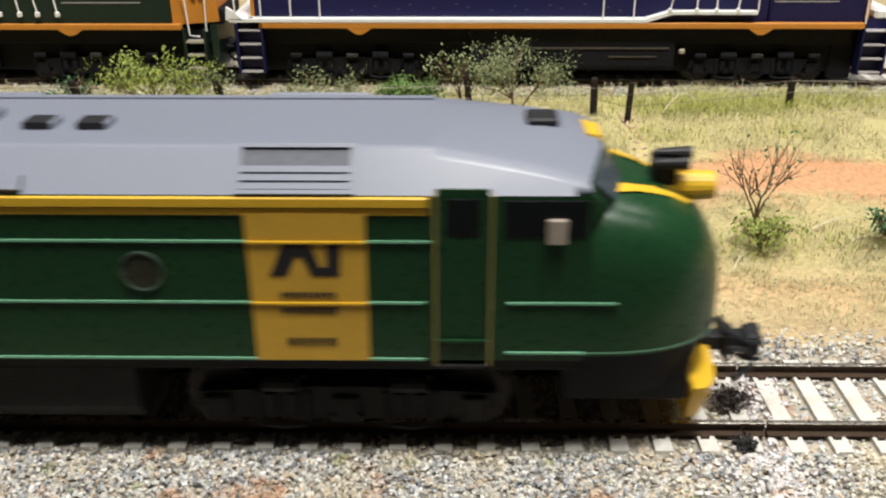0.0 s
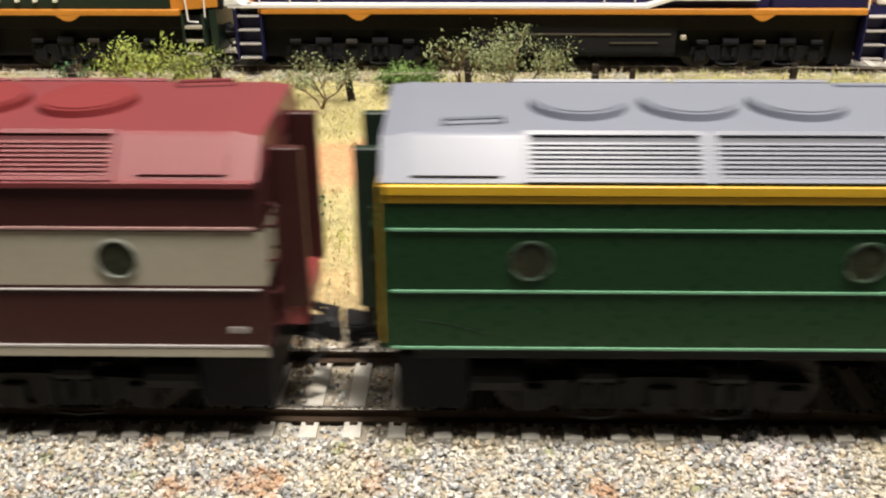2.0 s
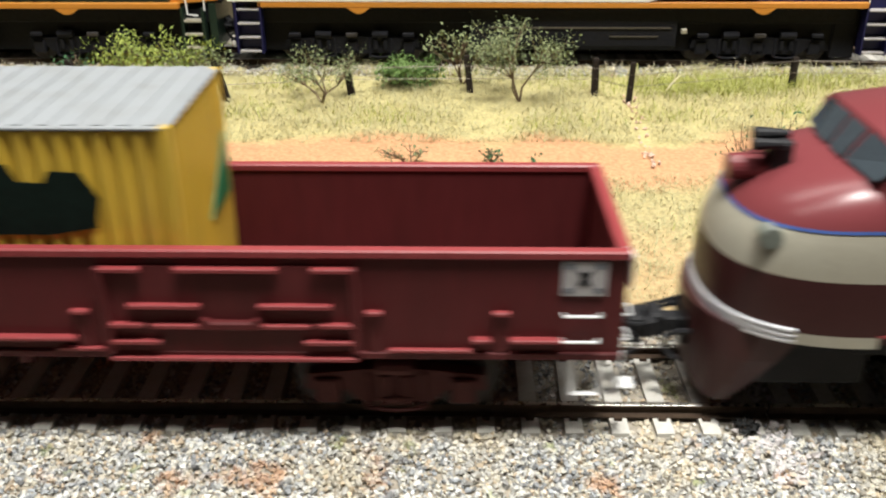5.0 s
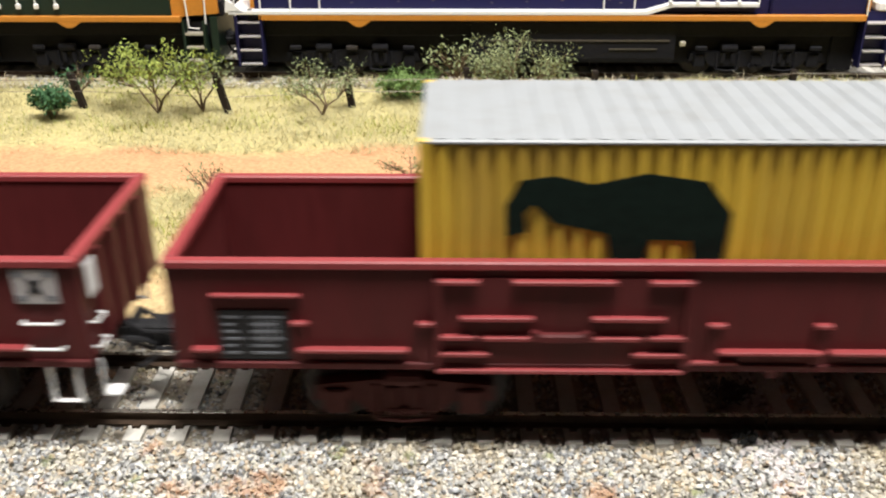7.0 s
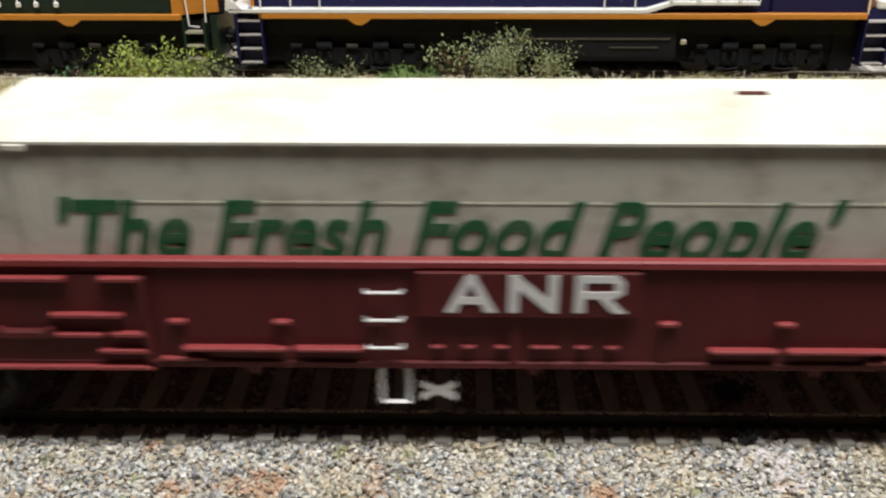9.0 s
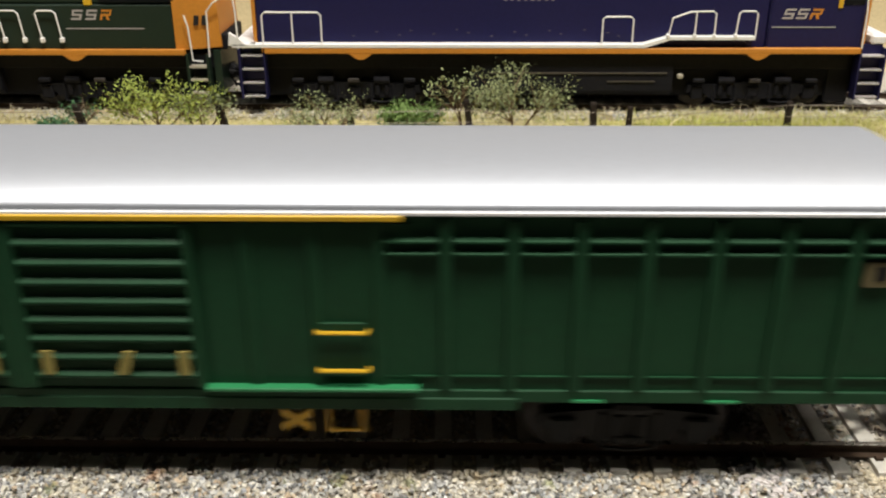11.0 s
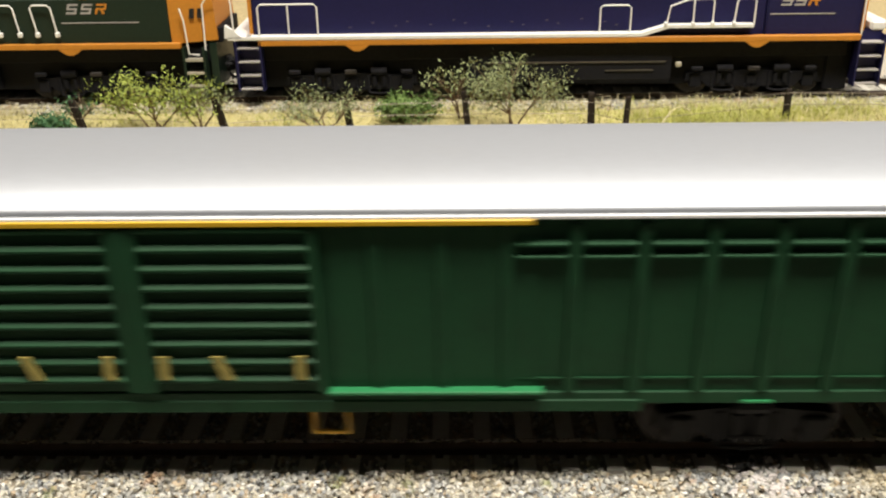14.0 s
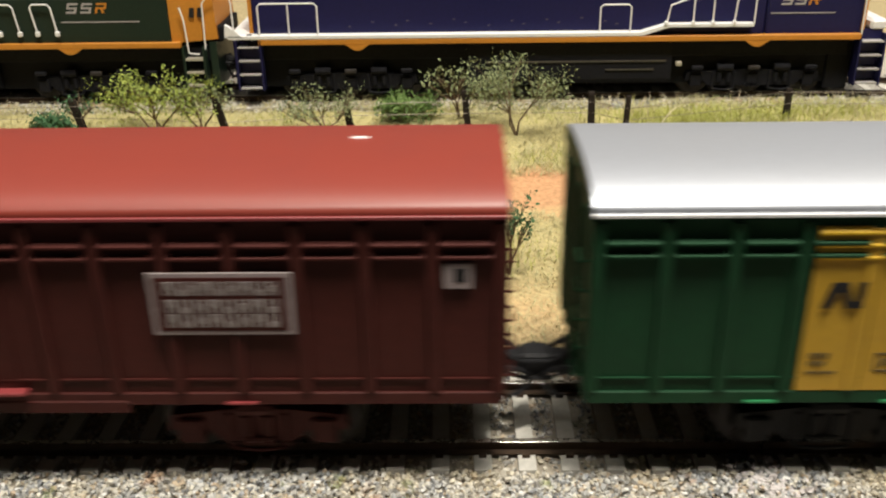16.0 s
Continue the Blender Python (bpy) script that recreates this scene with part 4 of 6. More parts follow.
        for z, m in ((33.8, M_blue),):
            part("nose_lining", nose_band(z - 0.25, z + 0.25, 1, 0.12), m, root)
        for i in range(3):
            z = 15.7 + i * 0.85
            part("nose_whisker", loft([nose_ring(z + dz, out=o)[4:25] for dz, o in ((0, 0.05), (0.12, 0.4), (0.5, 0.4), (0.62, 0.05))], closed=False, caps=False), M_chrome, root, "polished trim band round the nose")
        part("marker_lamp", drum((101.5, 10.6, 30.6), 1.5, 2.6, "y", 14), M_ring, root, "small chrome marker lamp")
    part("headlight", drum((97.0, 0, 36.0), 2.4 if green else 2.1, 8.6 if green else 8.0, "x", 20, r2=2.1 if green else 1.9), M_yellow if green else M_redroof, root, "twin headlight housing")
    part("horn_bracket", box(96.5, 99.6, -2.2, 2.2, 36.0, 40.4, 0.2), M_black, root)
    hb = bmesh.new()
    for i in range(3):
        drum((96.0 + i * 0.7, -2.4 + i * 2.4, 40.2 + (i % 2) * 0.7), 0.5, 5.2, "x", 10, hb, 0.95)
    box(97.2, 98.6, -3.0, 3.0, 39.4, 40.4, 0.2, hb)
    box(99.6, 100.4, -2.8, 2.8, 39.5, 40.3, 0.2, hb)
    part("air_horn", hb, M_black, root, "black ribbed horn cluster on the nose")
    # pilot
    pil = bmesh.new()
    secs = []
    back, front, taper = (102.8, 107.6, 0) if green else (103.5, 109, 9)
    for z, r in ((9.6, 1.0), (7.6, 0.97), (5, 0.88), (2.4, 0.78)) if green else ((16.2, 1.0), (11, 0.97), (6, 0.88), (2.6, 0.78)):
        lag = taper * (z - 2.6) / 13.6
        secs.append([(back - lag + (front - back + lag) * r * max(0.0, math.cos(a)) ** 0.6 * (1 if abs(a) < 1.5 else 0), 13.6 * r * math.sin(a), z) for a in [-math.pi / 2 + math.pi * k / 14 for k in range(15)]])
    loft(secs, pil)
    part("pilot", pil, M_yellow if green else M_maroon, root, "rounded cowcatcher pilot")
    part("nose_underframe", box(84, 102.6 if green else 100, -11.5, 11.5, 6, 16.4, 0.5), M_under, root, "black underframe below the nose")
    if green:
        # M_gear puts the shade below the nose into the valance's colour.
        part("nose_valance", loft([[(86 + (x - 86) * k, y * k, z) for x, y, _ in nose_ring(17.0)] for k, z in ((0.96, 17.2), (0.88, 9.3))], closed=False, caps=False), M_gear, root, "black valance under the nose")
        part("nose_beading", loft([nose_ring(17.5, out=0.16), nose_ring(17.8, out=0.16)], closed=False, caps=False), line_m, root, "beading round the nose foot, highlight in its colour")
    if green:
        part("scratch", rod([(-103.4, -W - 0.05, 21.0), (-99, -W - 0.05, 20.3), (-95, -W - 0.05, 19.0), (-93.6, -W - 0.05, 18.8)], 0.03), M_dimring, root, "pale scratch in the paint")
    # lines along the side
    for s in (-1, 1):
        for z, x0, x1 in ((34.5, -107, -15.5), (34.5, -5.5, 65), (25.4, -107, -15.5), (25.4, -5.5, 64), (16.5, -107, -15.5), (16.5, -5.5, 64), (25.4, 75, 90), (17.6, 75, 86)):
            if not green and (z, x0) == (25.4, 75):
                continue
            ya, yb = sorted((s * W, s * (W + 0.28)))
            part("beading", box(x0, x1, ya, yb, z - (0.1 if z == 25.4 and not green else 0.16), z + (0.1 if z == 25.4 and not green else 0.16)), (line_m if green else (M_oxrim if z == 17.6 else M_pinkline if z == 34.5 else M_lettering if z != 25.4 else (M_blue if x0 > -10 else M_lettering))), root)
        ya, yb = sorted((s * (W - 0.4), s * (W + 0.5)))
        if green:
            part("gutter", box(-107.5, 64.5, ya, yb, 39.4, 40.8, 0.15), M_yellow, root, "yellow gutter strip")
            part("waist_stripe", box(-107.5, 64.5, *sorted((s * W, s * (W + 0.2))), 38.3, 39.2), M_yellow, root)
            part("side_panel", box(40.6, 56.3, *sorted((s * W, s * (W + 0.35))), 16.4, 38.6), M_panel, root, "ochre side panel with black emblem")
            for x0, x1, z0 in ((40.6, 56.3, 34.5), (40.6, 56.3, 25.4)):
                part("beading", box(x0, x1, *sorted((s * W, s * (W + 0.6))), z0 - 0.16, z0 + 0.16), M_yellow, root)
            y = s * (W + 0.35)
            wave_emblem(43.4, 53.0, 29.6, 34.3, y, s, root)
            letter_bars(9, 44.6, 52.2, 26.2, 27.1, y, s, M_black, root)
            letter_bars(9, 44.6, 52.2, 23.8, 24.7, y, s, M_black, root)
            letter_bars(5, 45.0, 52.0, 18.8, 20.0, y, s, M_black, root)
        else:
            part("gutter", box(-107.5, 64.5, ya, yb, 40.2, 41.1, 0.15), M_redroof, root)
            part("sill_band", box(-107.5, 84, *sorted((s * W, s * (W + 0.2))), 14.8, 16.2), M_cream, root, "cream band along the sill")
        # doors
        part("side_door", box(-15, -6, *sorted((s * (W - 0.2), s * (W + 0.25))), 17.4, 38.2, 0.1), low_m, root, "plain engine room door")
        part("door_handle", rod([(-14, s * (W + 0.5), 27.6), (-11, s * (W + 0.5), 27.6)], 0.28), M_steel if green else M_chrome, root)
        part("cab_door", box(65.6, 72.4, *sorted((s * (W - 0.2), s * (W + 0.12))), 18.4, 42.0, 0.1), low_m, root, "recessed cab door")
        part("cab_door_window", box(66.8, 71.3, *sorted((s * W, s * (W + 0.2))), 35.2, 40.6, 0.2), M_glass, root)
        for x in (65.4, 72.8):
            part("grab_rail", rod([(x, s * (W + 0.2), 15.6), (x, s * (W + 0.8), 16.2), (x, s * (W + 0.8), 41.2), (x, s * (W + 0.2), 41.8)], 0.17), M_lock if green else M_maroon, root)
        part("door_step", box(65, 73, *sorted((s * (W - 3), s * (W + 0.6))), 19.4, 19.8), M_green if green else M_pinkline, root)
        part("door_step", box(65.2, 72.8, *sorted((s * (W - 3), s * (W + 0.4))), 15.2, 15.6), M_under if green else M_white, root)
        part("cab_window", box(74.4, 85.4, *sorted((s * (W - 0.1), s * (W + 0.15))), 35.2, 40.4, 0.3), M_glass, root, "dark sliding cab window")
        part("sun_visor", box(80.0, 82.6, *sorted((s * (W + 0.15), s * (W + 0.9))), 34.4, 38.0, 0.2), M_shade, root, "buff folded sunshade")
        if not green:
            for x0, x1 in ((-15.2, -5.8), (65.2, 72.8)):
                part("door_band", box(x0, x1, *sorted((s * W, s * (W + 0.33))), 26.2, 34.0), M_cream, root, "cream band across the door")
            part("name_plate", box(75.4, 85.4, *sorted((s * W, s * (W + 0.2))), 30.7, 32.1, 0.05), M_steel, root, "dark cast name plate")
            letter_bars(9, 75.9, 84.9, 31.0, 31.8, s * (W + 0.2), s, M_databar, root)
            part("badge", flat([(52.2 + 2.3 * math.cos(a), 21.2 + 0.85 * math.sin(a)) for a in [math.pi * k / 10 for k in range(20)]], 0.25, s * W, s), M_lettering, root, "small oval builder's badge")
        # portholes
        for x in (26.2, -18, -44.3, -88.3):
            ring = bmesh.new()
            pts = [(x + 2.75 * math.cos(a), s * (W + 0.1), 30 + 2.75 * math.sin(a)) for a in [2 * math.pi * k / 24 for k in range(25)]]
            rod(pts, 0.26, ring, 5)
            p = part("porthole", ring, M_dimring if green else M_ring, root, "bright porthole ring")
            part("pane", drum((x, s * (W + 0.02) if s > 0 else -W - 0.12, 30), 2.6, 0.1, "y", 20), M_portpane, p)
        # rivet lines
        rv = bmesh.new()
        for x in (-66, -35, 5, 30):
            for i in range(10):
                drum((x, s * W if s > 0 else -W - 0.15, 17.6 + i * 2.0), 0.17, 0.15, "y", 5, rv)
        tagged(part("rivets", rv, low_m, root), kind="stuff")
        # roof side grilles
        for x0, x1, count, gap in ((40, 54.6, 3, 0.85), (-27, 4, 6, 0.8), (-89, -66.8, 8, 0.6), (-65, -42.8, 8, 0.6)):
            g = part("grille", slope(x0, x1, 0.06, 0.94, -0.02, 0.06, s), M_backing if green else M_redbacking, root, "dark roof-side air grille")
            fr = bmesh.new()
            slope(x0 - 0.5, x1 + 0.5, 0.92, 1.0, 0.0, 0.45, s, fr)
            slope(x0 - 0.5, x1 + 0.5, 0.0, 0.08, 0.0, 0.45, s, fr)
            slope(x0 - 0.5, x0 + 0.2, 0.0, 1.0, 0.0, 0.45, s, fr)
            slope(x1 - 0.2, x1 + 0.5, 0.0, 1.0, 0.0, 0.45, s, fr)
            part("grille_frame", fr, roof_m, g)
            hi = 0.82 if count > 3 else 0.6
            for i in range(count):
                a = 0.1 + (hi - 0.1) * i / count
                part("slat", slope(x0, x1, a, a + (hi - 0.1) / count * gap * 0.86, 0.05, 0.3, s), roof_m, g)
        part("roof_box", slope(5.5, 12, 0.05, 0.35, 0, 0.7, s), roof_m, root)
        part("roof_panel", slope(-104, -92.5, 0.12, 0.55, 0, 0.4, s), roof_m, root, "raised panel on the roof side")
    # roof top
    for x in (-81.3, -66, -51, -18.3, -3.4):
        ob = part("radiator_fan", drum((x, -0.3, 45.9), 6.9, 1.1, "z", 40, r2=6.75), M_grey if green else M_fanred, root, "raised round radiator fan cover")
        part("fan_rim", drum((x, -0.3, 46.95), 6.1, 0.25, "z", 40), M_grey if green else M_fanred, ob)
    for x in (-36, 10.5, 18):
        hb = box(x - 2.2, x + 2.2, -5.5, -1.5, 45.9, 47.0, 0.2)
        h = part("roof_hatch", hb, roof_m, root, "raised exhaust hatch")
        part("hatch_opening", box(x - 1.8, x + 1.8, -5.7, -2.2, 46.2, 47.05), M_black, h)
    part("roof_vent", box(78, 82.5, -2.5, 2.5, 45.6, 46.7, 0.3), M_black, root, "black cab roof vent")
    part("lifting_bar", rod([(-100, -9, 46.1), (-100, -9, 46.9), (-92, -8, 46.9), (-92, -8, 46.1)], 0.3), roof_m, root)
    part("roof_walk", box(-42, 65, 9.0, 10.4, 46, 46.3), roof_m, root)
    # underframe
    part("frame", box(-104, 88, -14.6, 14.6, 13.2, 16.4, 0.3), M_under, root, "black underframe")
    tank = prism([(-14.5, 13.3), (-14.5, 6.5), (-12.5, 3.6), (12.5, 3.6), (14.5, 6.5), (14.5, 13.3)], -32, 22)
    part("fuel_tank", tank, M_under, root, "black fuel tank")
    d = 1 if green else -1
    for x in (-68, 52):
        bogie(root, x, (-19, 0, 19), 5.4, M_under, d, "black three-axle bogie")
    # rear end
    # Dark block added to keep light out from under the body end.
    part("end_skirt", box(-106.5, -96, -13.2, 13.2, 3.4, 13.3, 0.4), M_gear, root, "near-black skirt that blocks light below the buffer block")
    for y in (-11.5, 11.5):
        part("air_tank", drum((-96, y, 8.6), 2.4, 8, "x", 14), M_under, root, "small air tank")
    part("end_door", box(-108.4, -107.8, -4.5, 4.5, 17, 40, 0.2), low_m, root)
    for y in (-7.6, 7.6):
        part("gangway", box(-112.2, -108, y - 0.8, y + 0.8, 18, 42.5, 0.2), M_blackgreen if green else M_maroon, root, "rubber gangway bellows")
    if green:
        for y0, y1 in ((-16.6, -9.6), (9.6, 16.6)):
            part("end_panel", box(-108.35, -107.9, y0, y1, 17, 40.4, 0.1), M_yellow, root, "yellow painted end panel")
    for y in (-13, 13):
        part("end_handrail", rod([(-108.2, y, 20), (-109.3, y, 20.5), (-109.3, y, 36), (-108.2, y, 36.5)], 0.3), M_green if green else M_maroon, root)
        for i in range(4):
            part("end_step", rod([(-108.1, y - 2, 19 + i * 5), (-109.1, y - 2, 19 + i * 5), (-109.1, y + 2, 19 + i * 5), (-108.1, y + 2, 19 + i * 5)], 0.25), M_green if green else M_maroon, root)
    part("buffer_block", box(-111.5, -108, -8, 8, 14.5, 18.5, 0.4), M_under if green else M_oxrim, root)
    coupler(root, -109, -1)
    coupler(root, 109.6 if green else 108, 1)
    if not green:
        # lettering on the side that faces the near verge (turned end for end on the track)
        for n, x0, x1 in ((10, 21.5, -4.5), (8, -16.5, -37.5), (8, -48.5, -69.5)):
            block_word(n, x1, x0, 19.0, 22.5, W, 1, M_name, root)
        letter_bars(3, -105, -102, 18.6, 19.6, W, 1, M_lettering, root)
    return root


def gondola(with_sign):
    root = empty("open_wagon", "red oxide open bogie wagon" + (" with white letter board" if with_sign else " with raised side ribs"), "wagon", "model train")
    L, y, zt = 124.8, 15.7, 29.6
    part("floor", box(-L + 1, L - 1, -y + 0.4, y - 0.4, 13.2, 14.4), M_oxide, root)
    for s in (-1, 1):
        part("side_wall", box(-L, L, *sorted((s * (y - 0.9), s * y)), 13.4, zt - 0.6), M_oxide, root, "tall riveted side wall")
        part("top_rail", box(-L - 0.3, L + 0.3, *sorted((s * (y - 1.1), s * (y + 0.6))), zt - 0.8, zt + 0.5, 0.25), M_oxrim, root, "bright red top rail")
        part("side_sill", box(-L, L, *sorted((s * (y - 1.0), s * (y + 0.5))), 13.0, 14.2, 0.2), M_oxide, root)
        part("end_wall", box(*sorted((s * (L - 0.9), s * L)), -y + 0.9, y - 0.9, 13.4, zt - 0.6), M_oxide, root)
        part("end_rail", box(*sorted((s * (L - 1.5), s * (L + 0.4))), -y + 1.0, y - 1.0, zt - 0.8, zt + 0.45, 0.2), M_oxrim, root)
        for yy in (-9, -3, 3, 9):
            part("end_rib", box(*sorted((s * L, s * (L + 0.8))), yy - 0.6, yy + 0.6, 13.4, zt - 0.8, 0.15), M_oxide, root)
        if s > 0:
            part("end_placard", box(L + 0.8, L + 1.0, -14.6, -11.4, 23.5, 28.6), M_white, root, "white placard on the wagon end")
            for z in (15.5, 19.5):
                part("end_rung", rod([(L + 0.2, -14.4, z), (L + 1.2, -14.4, z), (L + 1.2, -11.4, z), (L + 0.2, -11.4, z)], 0.2), M_white, root)
            part("end_step", box(L + 0.2, L + 2.6, -14.4, -11.6, 7.0, 7.4, 0.1), M_white, root, "white end step")
            part("step_hanger", rod([(L + 0.5, -14.2, 7.2), (L + 0.5, -14.2, 13.4)], 0.25), M_white, root)
        # door gear
        for c in (-70.8, 70.8):
            ya, yb = sorted((s * y, s * (y + 0.35)))
            yc, yd = sorted((s * y, s * (y + 1.25)))
            part("door_sheet", box(c - 17.4, c + 17.4, ya, yb, 12.4, 27.6), M_oxide, root, "drop door with hinges and bars")
            part("door_edge", box(c - 17.6, c - 16.6, yc, yd, 14, 27.6, 0.15), M_oxide, root)
            part("door_edge", box(c + 16.6, c + 17.6, yc, yd, 14, 27.6, 0.15), M_oxide, root)
            # The lighter red puts a highlight into the bars' colour.
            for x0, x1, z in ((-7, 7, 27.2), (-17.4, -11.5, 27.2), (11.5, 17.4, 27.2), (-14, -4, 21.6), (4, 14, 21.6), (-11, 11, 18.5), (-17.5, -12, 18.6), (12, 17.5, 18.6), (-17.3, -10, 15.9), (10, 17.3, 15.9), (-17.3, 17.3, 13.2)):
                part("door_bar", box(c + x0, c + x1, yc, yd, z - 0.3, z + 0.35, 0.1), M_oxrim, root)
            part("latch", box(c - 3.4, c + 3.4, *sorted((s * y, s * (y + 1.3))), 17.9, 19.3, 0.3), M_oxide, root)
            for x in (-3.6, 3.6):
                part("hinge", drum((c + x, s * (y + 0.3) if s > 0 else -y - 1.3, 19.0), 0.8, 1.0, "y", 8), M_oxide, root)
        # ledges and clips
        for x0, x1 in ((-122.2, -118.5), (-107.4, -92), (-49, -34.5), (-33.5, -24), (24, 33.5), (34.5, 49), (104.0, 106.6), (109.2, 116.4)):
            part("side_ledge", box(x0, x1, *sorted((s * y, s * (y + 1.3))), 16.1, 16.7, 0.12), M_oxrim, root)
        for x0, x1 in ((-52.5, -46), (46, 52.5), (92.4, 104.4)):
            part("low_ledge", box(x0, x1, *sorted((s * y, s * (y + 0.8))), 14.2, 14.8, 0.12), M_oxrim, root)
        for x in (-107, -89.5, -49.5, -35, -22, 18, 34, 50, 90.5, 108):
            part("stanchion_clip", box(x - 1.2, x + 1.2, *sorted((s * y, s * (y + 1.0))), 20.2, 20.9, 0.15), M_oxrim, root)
            part("stanchion", box(x - 0.9, x + 0.9, *sorted((s * y, s * (y + 0.4))), 14.2, 20.3, 0.1), M_oxide, root)
        # fine upright grooves of the side sheeting
        gr = bmesh.new()
        x = -122
        while x < 122:
            if not any(abs(x - c) < 18.5 for c in (-70.8, 70.8)) and abs(x) > 18:
                box(x, x + 0.5, *sorted((s * y, s * (y + 0.14))), 15, 29, bm=gr)
            x += 1.7
        tagged(part("side_planks", gr, M_oxide, root), kind="stuff")
        # plates and steps
        ys = s * (y + 0.05)
        x0 = 116.0
        plate = part("placard", box(x0, x0 + 6.0, *sorted((ys, ys + s * 0.3)), 23.3, 28.6, 0.05), M_lettering, root, "white placard with a dark device")
        part("device", flat([(x0 + a, 26.0 + b) for a, b in ((1.9, -1.3), (2.5, 0), (1.9, 1.3), (3.0, 0.75), (4.1, 1.3), (3.5, 0), (4.1, -1.3), (3.0, -0.75))], 0.1, ys + s * 0.3, s), M_black, plate)
        for a, b in ((0.4, -2.3), (4.4, -2.3), (0.4, 1.4), (4.4, 1.4)):
            part("corner_mark", box(x0 + a, x0 + a + 1.2, *sorted((ys + s * 0.3, ys + s * 0.36)), 26.0 + b, 26.9 + b), M_databar, plate)
        for xa, zz in ((x0 + 0.5, (20.5, 16.4)), (-23.4, (25.5, 21.2, 16.8))):
            for z in zz:
                part("rung", rod([(xa, ys, z), (xa, ys + s * 1.0, z), (xa + 4.9, ys + s * 1.0, z), (xa + 4.9, ys, z)], 0.22), M_white, root, "white grab rung")
            zb = 13
            part("stirrup_step", rod([(xa + 1.8, ys - s * 0.3, zb), (xa + 1.8, ys - s * 0.3, 7.0), (xa + 5.7, ys - s * 0.3, 7.0), (xa + 5.7, ys - s * 0.3, zb)], 0.45), M_white, root, "white stirrup step")
        for a in (-1, 1):
            bm = flat([(-13.5 - 2.5, 8.8 + a * 1.2 + 0.6), (-13.5 - 2.5, 8.8 + a * 1.2 - 0.6), (-13.5 + 2.5, 8.8 - a * 1.2 - 0.6), (-13.5 + 2.5, 8.8 - a * 1.2 + 0.6)], 0.3 + 0.04 * a, s * 15, s)
            part("cross_mark", bm, M_white, root, "white cross-shaped handbrake wheel")
        part("data_panel", box(-118.3, -108.6, *sorted((ys, ys + s * 0.25)), 14.6, 22.4), M_black, root, "black data panel with small bars")
        for r in range(6):
            for c0, c1 in ((-117.7, -115.0), (-113.8, -109.2)):
                part("data_bar", box(c0, c1 - (r * 5 % 3) * 0.5, *sorted((ys + s * 0.25, ys + s * 0.33)), 21.2 - r * 1.15, 21.6 - r * 1.15), M_databar, root)
            if r < 4:
                part("data_bar", box(-112.9 + r * 0.9, -112.6 + r * 0.9, *sorted((ys + s * 0.25, ys + s * 0.34)), 17.4, 21.0), M_databar, root)
        part("panel_ledge", box(-118.9, -106.6, *sorted((s * y, s * (y + 0.9))), 24.6, 25.1, 0.1), M_oxrim, root)
        part("sign_board", box(-16.4, 13.6, *sorted((s * y, s * (y + 1.1))), 21.8, 28.6, 0.1), M_oxide, root, "raised board" if not with_sign else "raised board with white letter shapes")
        part("sign_post", box(-3.6, -2.4, *sorted((s * y, s * (y + 0.6))), 14.2, 21.8, 0.1), M_oxide, root)
        for x in (-14.5, -10.2, -5.6, -0.6, 1.4, 5.6, 9.8):
            part("low_clip", box(x, x + 1.7, *sorted((s * y, s * (y + 0.8))), 16.5, 16.9, 0.08), M_oxrim, root)
        yy = s * (y + 1.1)
        for k, strokes in enumerate(((((-12.6, 22.6), (-9.7, 28.3), (-8.6, 28.3), (-11.1, 22.6)), ((-8.6, 28.3), (-9.7, 28.3), (-7.2, 22.6), (-5.6, 22.6)), ((-10.9, 23.9), (-10.3, 25.0), (-7.6, 25.0), (-7.2, 23.9))),
                                     (((-4.0, 22.6), (-4.0, 28.3), (-2.7, 28.3), (-2.7, 22.6)), ((1.3, 22.6), (1.3, 28.3), (2.6, 28.3), (2.6, 22.6)), ((-2.9, 28.3), (-2.7, 26.2), (1.5, 22.6), (1.3, 24.7))),
                                     (((4.9, 22.6), (4.9, 28.3), (6.2, 28.3), (6.2, 22.6)), ((6.0, 28.3), (10.4, 28.3), (11.4, 27.4), (10.2, 27.2), (6.0, 27.2)), ((11.4, 27.4), (11.4, 25.6), (10.2, 24.8), (10.2, 27.2)), ((6.0, 25.9), (10.2, 25.9), (10.2, 24.8), (6.0, 24.8)), ((8.0, 24.9), (9.6, 24.9), (11.9, 22.6), (10.1, 22.6))))):
            for i, q in enumerate(strokes):
                part("letter_stroke", flat([(x if s < 0 else -1.0 - x, z) for x, z in q], 0.10 + 0.012 * i, yy, s), M_white, root, "white angular letter stroke" if i == 0 else "")
    part("centre_sill", box(-L + 3, L - 3, -4, 4, 9.5, 13.2, 0.3), M_under, root)
    for x in (-40, 0, 40):
        part("cross_bearer", box(x - 1, x + 1, -14.5, 14.5, 10.8, 13.2, 0.2), M_oxide, root)
    part("brake_cylinder", drum((-12, 6, 10), 2.2, 9, "x", 12), M_under, root)
    for x in (-93, 93):
        bogie(root, x, (-10, 10), 5.2, M_brownbogie, 1, "rusty two-axle bogie")
    coupler(root, -L, -1)
    coupler(root, L, 1)
    return root


